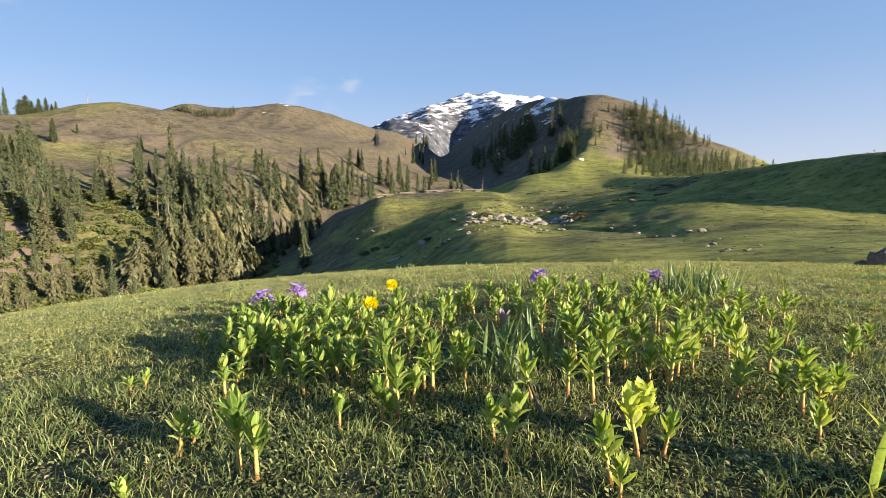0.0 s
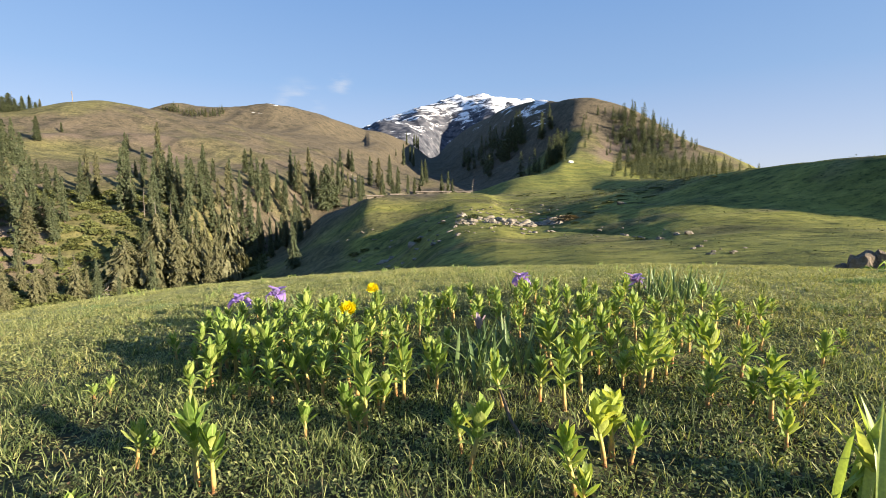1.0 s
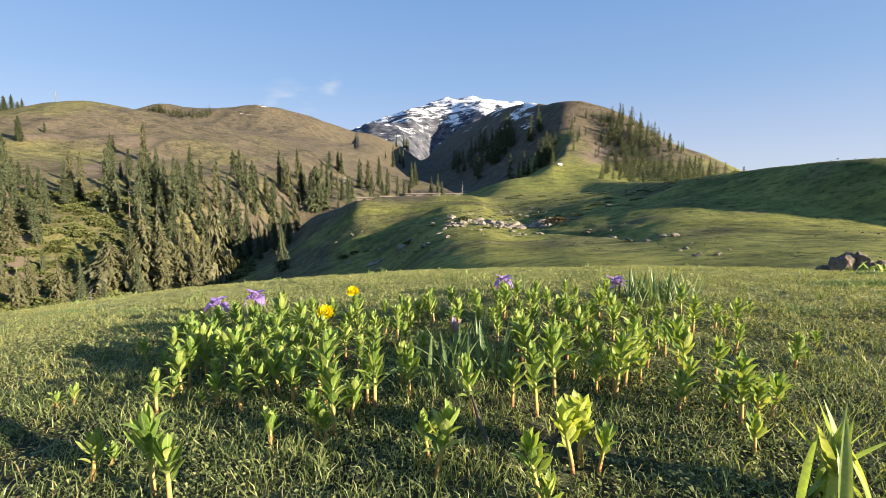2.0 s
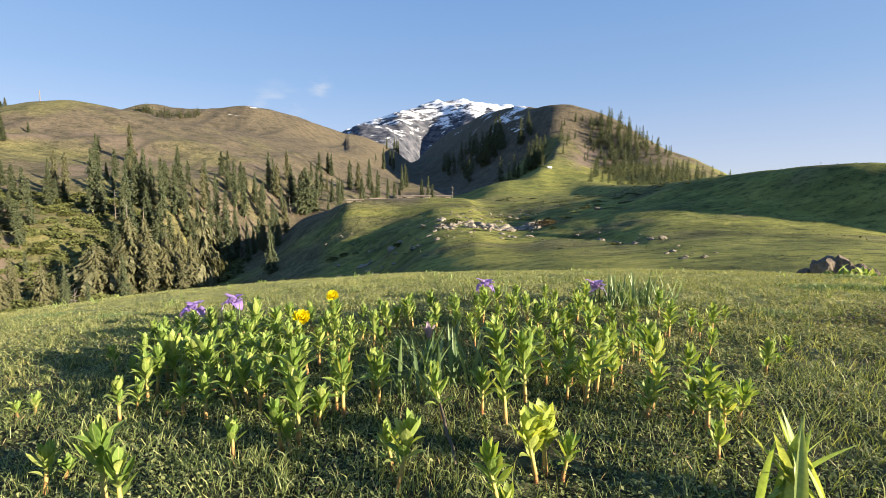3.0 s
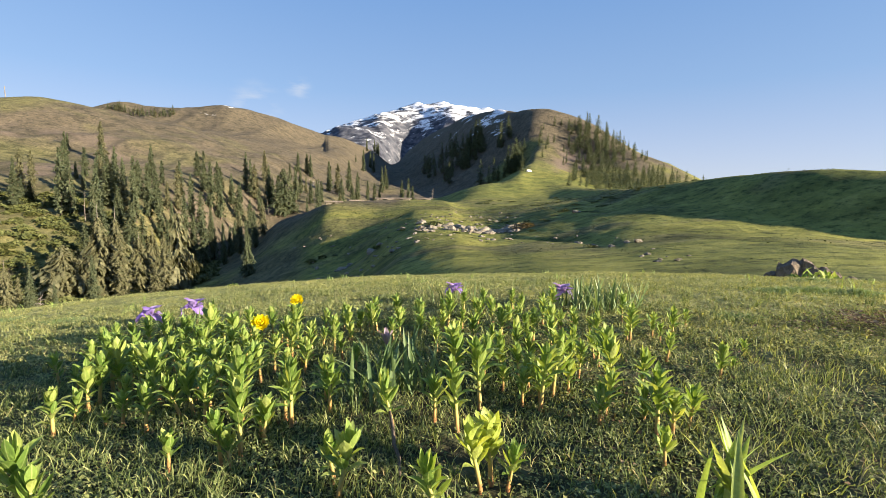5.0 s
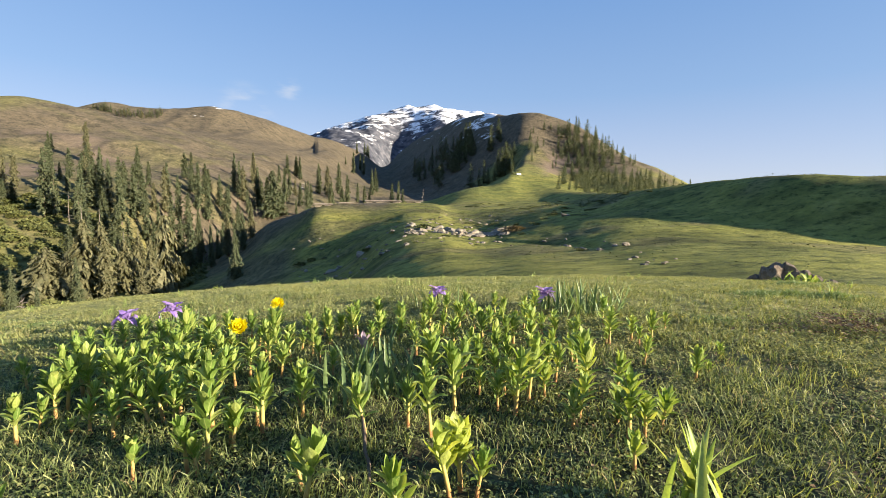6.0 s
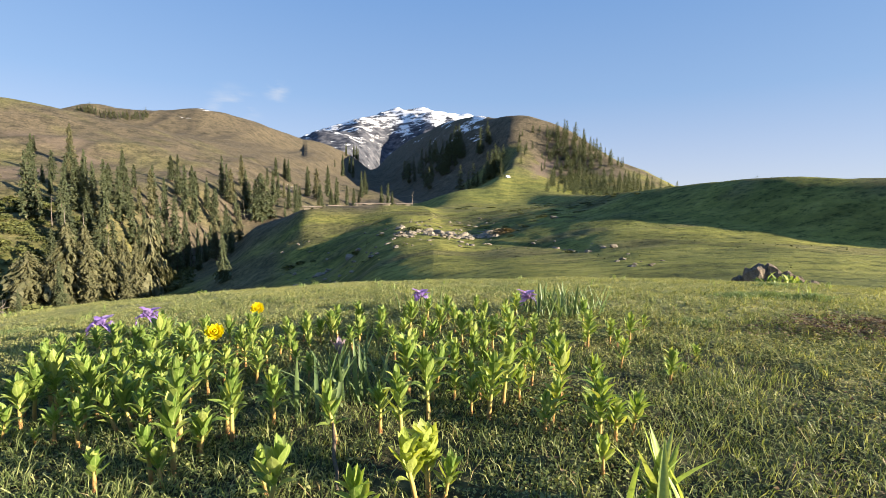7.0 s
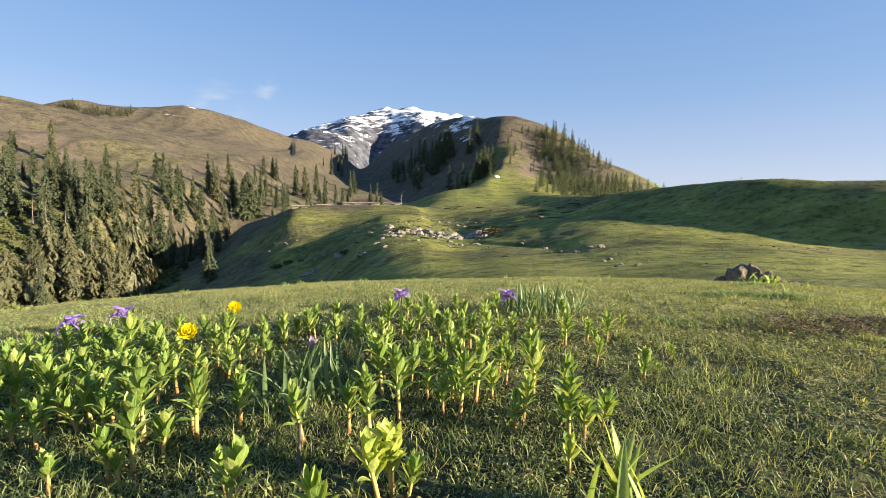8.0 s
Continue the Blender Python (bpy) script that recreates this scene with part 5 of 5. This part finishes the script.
def iris(x, y, h, blades, spread, rnd, faded=False, size=0.05, label=""):
    base = new("iris_plant")
    base.empty_display_size = 0.02
    base.matrix_basis = pose(x, y, ground_z(x, y) - 0.004)
    if h:
        pts = [(0, 0, 0), (0.004, 0, h * 0.5), (0, 0.003, h)]
        v, f = tube(pts, [0.004, 0.0035, 0.003], 6)
        part("stem", mesh_of("stem", v, f, M_GREENSTEM), base)
        for k in range(3):
            a = 120 * k + rnd.uniform(-15, 15)
            if faded:
                part("petal", FADED_FALL, base, pose(0, 0, h, 0, 0, a) @ pose(0, 0, 0, rnd.uniform(65, 85), 0, 0) @ Matrix.Scale(size, 4))
            else:
                part("petal", FALL, base, pose(0, 0, h, 0, 0, a) @ pose(0, 0, 0, 42, 0, 0) @ Matrix.Scale(size * 1.12, 4), "drooping violet petal")
                part("petal", CREST_PETAL, base, pose(0, 0, h, 0, 0, a + 20) @ pose(0, 0, 0, rnd.uniform(25, 55), 0, 0) @ Matrix.Scale(size * 0.85, 4), "small ruffled violet petal")
                part("petal", STANDARD, base, pose(0, 0, h, 0, 0, a + 60) @ pose(0, 0, 0, rnd.uniform(68, 84), 0, 0) @ Matrix.Scale(size * 0.92, 4), "upright violet petal")
    for k in range(blades):
        a, d = rnd.uniform(0, 360), spread * math.sqrt(rnd.random())
        L = rnd.uniform(0.6, 1.1) * (0.15 if h == 0 else max(h * 0.95, 0.12))
        m = pose(d * math.cos(a * 2.1), d * math.sin(a * 2.1) * 0.7, 0, 0, 0, a) @ pose(0, 0, 0, -rnd.uniform(0, 22), 0, 0) @ Matrix.Scale(L, 4)
        part("blade", rnd.choice(BLADES), base, m)
    return tagged(base, label, "iris", "irises of the flower patch")


def irises():
    rnd = random.Random(8)
    blue = "violet iris in bloom above dark green sword-shaped leaves"
    for x, y, top, n, spread in ((-0.76, 1.94, -0.012, 14, 0.10), (-0.655, 2.075, -0.012, 16, 0.10), (0.466, 2.263, 0.018, 26, 0.14), (0.907, 2.0, 0.055, 22, 0.10)):
        iris(x, y, top + 0.012 - ground_z(x, y), n, spread, rnd, False, 0.058, blue)
    iris(0.162, 1.227, 0.085 - ground_z(0.162, 1.227), 8, 0.04, rnd, True, 0.045, "withered pale violet iris on a thin stalk")
    for x, y, n, s in ((0.22, 1.12, 44, 0.09), (0.14, 1.02, 16, 0.06), (1.08, 1.95, 60, 0.16), (0.98, 1.85, 26, 0.1)):
        iris(x, y, 0, n, s, rnd, False, 0, "flowerless iris clump of dark green sword-shaped leaves")


irises()


def dry_stalk():
    base = new("dry_stalk")
    base.matrix_basis = pose(0.185, 0.80, ground_z(0.185, 0.80))
    v, f = tube([(0.006, -0.03, 0.0), (0.004, 0.0, 0.016), (-0.004, 0.03, 0.022), (-0.006, 0.07, 0.030), (-0.012, 0.11, 0.045)], [0.0025, 0.0032, 0.0036, 0.0032, 0.0022], 7)
    part("stalk", mesh_of("stalk", v, f, M_BARK), base)
    tagged(base, "withered brown stalk bent over in the grass", "dry stalk")


dry_stalk()


def broad_clump():
    rnd = random.Random(4)
    base = new("broad_leaf_clump")
    base.empty_display_size = 0.02
    x, y = 0.615, 0.595
    base.matrix_basis = pose(x, y, ground_z(x, y) - 0.01)
    for a, d, L, tilt, kind in ((20, .02, .125, 8, 2), (80, .03, .13, 34, 2), (110, .02, .12, 22, 2), (300, .02, .11, 28, 2), (250, .04, .13, 35, 1), (170, .03, .10, 15, 0),
                                (40, .05, .09, 20, 2), (330, .05, .12, 10, 0), (200, .05, .09, 30, 1), (130, .05, .10, 40, 1), (0, .03, .12, 12, 1), (280, .06, .10, 8, 0), (95, .06, .13, 38, 1), (60, .02, .13, 14, 0), (345, .04, .10, 18, 2), (215, .02, .12, 10, 1), (150, .04, .12, 25, 0), (310, .03, .13, 20, 1), (75, .05, .10, 16, 2)):
        m = pose(d * math.sin(radians(a)) * 0.9, -d * math.cos(radians(a)), 0, 0, 0, a) @ pose(0, 0, 0, -tilt * 0.8, 0, 0) @ Matrix.Scale(L * 1.28, 4)
        part("blade", BROAD[kind], base, m)
    tagged(base, "clump of broad bright green sword-shaped leaves in grass", "leaf clump")


broad_clump()


def yellow_flower(x, y, top, rnd, size=0.028):
    base = new("yellow_flower")
    base.empty_display_size = 0.02
    gz = ground_z(x, y)
    h = top - gz
    base.matrix_basis = pose(x, y, gz)
    v, f = tube([(0, 0, 0), (0.003, 0, h * 0.6), (0, 0, h)], [0.0028, 0.0024, 0.0024], 6)
    part("stem", mesh_of("stem", v, f, M_GREENSTEM), base)
    for ring, n, tilt, s in ((0, 12, 22, 1.0), (1, 12, 42, 0.92), (2, 10, 60, 0.8), (3, 7, 76, 0.62)):
        for k in range(n):
            m = pose(0, 0, h + 0.001 * ring, 52, 10, 0) @ pose(0, 0, 0, 0, 0, 360 * k / n + 13 * ring) @ pose(0, 0, 0, tilt + rnd.uniform(-6, 6), 0, 0) @ Matrix.Scale(size * s, 4)
            part("petal", YPETAL, base, m)
    tagged(base, "yellow many-petalled flower on a thin green stalk", "flower", "yellow flowers")


YPETAL = petal_mesh("petal", 0.5, 0.5, M_YELLOW, 0.02)
frnd = random.Random(2)
yellow_flower(-0.254, 1.616, 0.036, frnd, 0.036)
yellow_flower(-0.226, 2.045, 0.02, frnd, 0.034)


# ---- boulder at the meadow's edge ----
def boulder_group():
    for k, (dx, dy, sx, sy, sz) in enumerate(((-0.25, 0, .26, .25, .34), (0.05, .05, .22, .22, .31), (0.30, .0, .2, .2, .26), (0.52, .08, .2, .16, .2), (0.72, .0, .16, .14, .13), (-.5, .05, .16, .14, .16))):
        dx, dy, sx, sy, sz = dx * 0.72, dy * 0.72, sx * 0.7, sy * 0.66, sz * 0.8
        cx, cy = 6.0 + dx * 0.75, 6.1 - dx * 0.6 + dy
        ob = new("boulder", rock_mesh("boulder", 20 + k, M_BOULDER, 0.9, 3))
        ob.matrix_basis = pose(cx, cy, ground_z(cx, cy) + sz * 0.4, 0, 0, 40 * k) @ Matrix.Diagonal((sx, sy, sz, 1))
        tagged(ob, "rugged brown boulder in grass at the meadow's edge", "boulder", "boulders at the meadow's edge")


boulder_group()


def leafy_clumps():
    rnd = random.Random(44)
    for az, r, q, tall in ((44.4, 7.8, .14, .9), (45.3, 7.8, .15, .9), (46.0, 7.8, .14, .8), (46.9, 7.9, .12, .7), (47.5, 7.9, .10, .7), (47.2, 8.0, .08, .7), (48.3, 8.1, .09, .6),
                           (-32.6, 7.2, .09, .6), (-31.6, 7.1, .10, .6), (-30.6, 7.1, .09, .5), (-29.9, 7.1, .07, .5), (-29.0, 7.0, .06, .5), (-17.0, 5.8, .05, .9), (-16.4, 5.8, .06, 1.0), (-38.0, 6.6, .06, .9)):
        x, y, z = at_bearing(az, r)
        base = new("leafy_clump")
        base.matrix_basis = pose(x, y, z - 0.01, 0, 0, rnd.uniform(0, 360))
        for k in range(12):
            L = q * rnd.uniform(0.7, 1.2)
            m = pose(q * rnd.uniform(-.7, .7), q * rnd.uniform(-.7, .7), q * tall * rnd.uniform(0, .7), 0, 0, rnd.uniform(0, 360)) @ pose(0, 0, 0, rnd.uniform(25, 75), 0, 0) @ Matrix.Scale(L, 4)
            part("leaf", rnd.choice(HERB_LEAVES), base, m)
        tagged(base, "bright yellow-green leafy clump at the meadow's edge", "leafy plant", "leafy clumps at the meadow's edge")


leafy_clumps()


# ---- grass ----
def blades_object(name, x, y, height, width, lean, material, label, seed, wilt=0.5):
    rs = np.random.RandomState(seed)
    n = len(x)
    a, b = rs.rand(n) * 2 * np.pi, rs.rand(n) * 2 * np.pi
    z = land(x, y) - 0.002
    wx, wy = np.cos(a) * width * 0.5, np.sin(a) * width * 0.5
    lx, ly = np.cos(b) * lean * height, np.sin(b) * lean * height
    o = np.stack([x, y, z], 1)
    W = np.stack([wx, wy, np.zeros(n)], 1)
    mid = o + np.stack([lx * 0.35, ly * 0.35, height * 0.6], 1)
    tip = o + np.stack([lx, ly, height * (1 - wilt * lean * lean * 0.5)], 1)
    verts = np.stack([o - W, o + W, mid - W * 0.8, mid + W * 0.8, tip], 1).reshape(-1, 3)
    k = np.arange(n) * 5
    quads = np.stack([k, k + 1, k + 3, k + 2], 1)
    tris = np.stack([k + 2, k + 3, k + 4], 1)
    ob = new(name, array_mesh(name, verts, [quads, tris], material))
    return tagged(ob, label, "grass", kind="stuff")


def sector(n, r0, r1, rs, half=56, power=1.0, middle=2):
    az = np.radians(rs.uniform(-half, half, n) + middle)
    r = np.sqrt(r0 ** 2 + (r1 ** 2 - r0 ** 2) * rs.rand(n) ** power)
    return r * np.sin(az), r * np.cos(az)


def weeds_object(name, x, y, size, rise, material, label, seed):
    rs = np.random.RandomState(seed)
    n = len(x)
    a = rs.rand(n) * 2 * np.pi
    z = land(x, y) + rise * rs.rand(n) * (0.3 + 1.6 * np.clip(rough(x + 2, y, 0.09, 2) + 0.4, 0, 1.2))
    u = np.stack([np.cos(a), np.sin(a), rs.uniform(-0.2, 0.6, n)], 1) * size[:, None]
    w = np.stack([-np.sin(a), np.cos(a), rs.uniform(-0.3, 0.3, n)], 1) * size[:, None] * 0.42
    o = np.stack([x, y, z], 1)
    cup = np.stack([np.zeros(n), np.zeros(n), size * 0.15], 1)
    verts = np.stack([o, o + u * 0.45 + w + cup, o + u, o + u * 0.45 - w + cup], 1).reshape(-1, 3)
    k = np.arange(n) * 4
    ob = new(name, array_mesh(name, verts, [np.stack([k, k + 1, k + 2, k + 3], 1)], material))
    return tagged(ob, label, "turf", kind="stuff")


def grass():
    rs = np.random.RandomState(12)
    x, y = sector(52000, 0.38, 1.6, rs, 60)
    # sparser at the left front: bare soil, and dark ground standing for a shadow
    keep = rough(x, y, 0.16, 3) > -0.28 + 0.5 * (rs.rand(len(x)) - 0.5) + 0.06 * fade(0.3, 0.6, -x) * (1 - fade(1.0, 1.45, y))
    x, y = x[keep], y[keep]
    h = (0.010 + 0.036 * rs.rand(len(x)) ** 2.2) * (1 + 0.5 * rough(x, y, 0.3, 2))
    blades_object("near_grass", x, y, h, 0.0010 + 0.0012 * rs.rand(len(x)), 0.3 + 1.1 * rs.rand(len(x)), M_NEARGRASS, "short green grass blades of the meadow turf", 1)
    x, y = sector(110000, 1.6, 3.6, rs, 56)
    keep = rough(x, y, 0.3, 3) > -0.35 + 0.6 * (rs.rand(len(x)) - 0.5)
    x, y = x[keep], y[keep]
    h = (0.006 + 0.016 * rs.rand(len(x)) ** 2.6)
    blades_object("middle_grass", x, y, h, 0.0014 + 0.0014 * rs.rand(len(x)), 0.3 + 1.0 * rs.rand(len(x)), M_GRASS, "short green grass of the meadow turf", 2)
    x, y = sector(70000, 3.6, 9.5, rs, 54, 0.8)
    h = (0.005 + 0.012 * rs.rand(len(x)) ** 3)
    blades_object("far_grass", x, y, h, 0.003 + 0.004 * rs.rand(len(x)), 0.3 + 1.0 * rs.rand(len(x)), M_GRASS, "short sunlit grass towards the meadow's edge", 3)
    x, y = sector(5000, 0.4, 3.0, rs, 58)
    h = (0.015 + 0.03 * rs.rand(len(x)) ** 2)
    blades_object("dry_grass", x, y, h, 0.0012 + 0.001 * rs.rand(len(x)), 0.6 + 1.2 * rs.rand(len(x)), M_STRAW, "dry straw-coloured grass blades among the turf", 4)
    x, y = sector(160000, 0.38, 2.4, rs, 60)
    # weeds thinned at the left front as well, for that shadow
    keep = rough(x + 5, y, 0.2, 3) > -0.15 + 0.6 * (rs.rand(len(x)) - 0.5) + 0.12 * fade(0.25, 0.5, -x) * (1 - fade(1.0, 1.5, y))
    x, y = x[keep], y[keep]
    weeds_object("turf_weeds", x, y, 0.0035 + 0.005 * rs.rand(len(x)), 0.012, M_WEED, "low small-leaved weeds covering the ground", 5)
    x, y = sector(230000, 1.8, 6.0, rs, 54, 1.15)
    keep = rough(x + 5, y, 0.25, 3) > -0.6 + 0.5 * (rs.rand(len(x)) - 0.5)
    x, y = x[keep], y[keep]
    weeds_object("turf_weeds_beyond", x, y, 0.005 + 0.007 * rs.rand(len(x)), 0.014, M_PALEWEED, "low small-leaved weeds in the meadow", 6)
    x, y = sector(6500, 0.4, 2.0, rs, 58)
    keep = rough(x + 9, y + 3, 0.3, 3) > 0.16 - 0.1 * fade(0.3, 0.5, -x)
    x, y = x[keep], y[keep]
    weeds_object("leaf_litter", x, y, 0.004 + 0.008 * rs.rand(len(x)) ** 2, 0.006, M_LITTER, "brown withered leaf litter between the plants", 9)
    # rough heath on the knoll and the slopes beyond the meadow
    x, y = sector(26000, 16, 118, rs, 33, 0.75, 17)
    keep = rough(x + 11, y * 1.6, 7, 4) + 0.6 * rough(x, y, 1.6, 3) > 0.08 + 0.5 * (rs.rand(len(x)) - 0.5)
    x, y = x[keep], y[keep]
    far = np.hypot(x, y)
    weeds_object("heath_tufts", x, y, (0.05 + 0.11 * rs.rand(len(x))) * (0.5 + far / 70), 0.09, M_SHRUB, "low dark tufts of heath over the grassy slopes", 16)
    # longer tufts and dark cushions through the turf
    n, per = 3800, 9
    tx, ty = sector(n, 0.4, 3.6, rs, 58, 1.25)
    keep = rough(tx, ty, 0.4, 3) > -0.1
    tx, ty = tx[keep], ty[keep]
    bx = np.repeat(tx, per) + rs.normal(0, 0.007, len(tx) * per)
    by = np.repeat(ty, per) + rs.normal(0, 0.007, len(tx) * per)
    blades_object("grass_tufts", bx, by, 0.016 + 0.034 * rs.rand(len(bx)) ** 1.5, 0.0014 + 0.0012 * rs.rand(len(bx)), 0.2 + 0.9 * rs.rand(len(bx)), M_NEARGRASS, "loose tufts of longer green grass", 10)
    n, per = 2600, 12
    tx, ty = sector(n, 1.5, 5.5, rs, 50, 1.0, 8)
    keep = rough(tx + 4, ty, 0.5, 3) > 0.05
    tx, ty = tx[keep], ty[keep]
    bx = np.repeat(tx, per) + rs.normal(0, 0.014, len(tx) * per)
    by = np.repeat(ty, per) + rs.normal(0, 0.014, len(tx) * per)
    blades_object("pale_tufts", bx, by, 0.012 + 0.024 * rs.rand(len(bx)) ** 1.3, 0.0022 + 0.002 * rs.rand(len(bx)), 0.2 + 0.9 * rs.rand(len(bx)), M_GRASS, "pale green grass tufts raised above the short turf", 14)
    tx, ty = sector(2600, 2.0, 6.5, rs, 46, 1.0, 10)
    keep = rough(tx + 9, ty, 0.7, 3) > 0.0
    tx, ty = tx[keep], ty[keep]
    bx = np.repeat(tx, per) + rs.normal(0, 0.022, len(tx) * per)
    by = np.repeat(ty, per) + rs.normal(0, 0.016, len(tx) * per)
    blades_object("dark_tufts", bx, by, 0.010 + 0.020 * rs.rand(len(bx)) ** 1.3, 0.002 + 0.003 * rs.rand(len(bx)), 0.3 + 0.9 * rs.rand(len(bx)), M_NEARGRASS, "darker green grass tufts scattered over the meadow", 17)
    # dark cushions raised above the turf, and a bare brown strip
    cx, cy, cr = np.array([2.22, 2.36, 2.5, 1.5, 2.0, 2.9, 1.25, -1.5, 3.3, -2.2]), np.array([2.3, 2.26, 2.16, 1.7, 1.25, 1.8, 2.6, 2.6, 3.2, 3.1]), np.array([.16, .2, .16, .10, .12, .2, .12, .16, .22, .2])
    qx, qy = rs.normal(0, 0.45, 9000), rs.normal(0, 0.32, 9000)
    bx, by = np.repeat(cx, 900) + qx * np.repeat(cr, 900), np.repeat(cy, 900) + qy * np.repeat(cr, 900)
    # the cushions' dark green also stands for shadow on the mounds' sides
    blades_object("cushion_plants", bx, by, (0.012 + 0.02 * rs.rand(len(bx))) * (0.7 + 0.9 * np.exp(-3 * (qx ** 2 + qy ** 2)) * (np.repeat(cx, 900) > 2.1)), 0.003 + 0.002 * rs.rand(len(bx)), 0.3 + 0.8 * rs.rand(len(bx)), M_BLADE, "dark green cushion plants in the turf", 11)
    x, y = 2.05 + rs.normal(0, 0.2, 5200), 1.5 + rs.normal(0, 0.1, 5200)
    keep = rough(x, y, 0.12, 3) > -0.2
    weeds_object("withered_strip", x[keep], y[keep], 0.006 + 0.008 * rs.rand(keep.sum()), 0.022, M_LITTER, "brown withered plants in a bare strip of turf", 15)
    # taller tufts standing on the edge
    tx, ty = sector(46, 3.0, 7, rs, 50)
    bx = np.repeat(tx, 7) + rs.normal(0, 0.02, 46 * 7)
    by = np.repeat(ty, 7) + rs.normal(0, 0.02, 46 * 7)
    blades_object("tall_tufts", bx, by, 0.03 + 0.05 * rs.rand(len(bx)), 0.005 + 0 * bx, 0.2 + 0.5 * rs.rand(len(bx)), M_BROADBLADE, "taller light green tufts on the meadow's edge", 7)


grass()
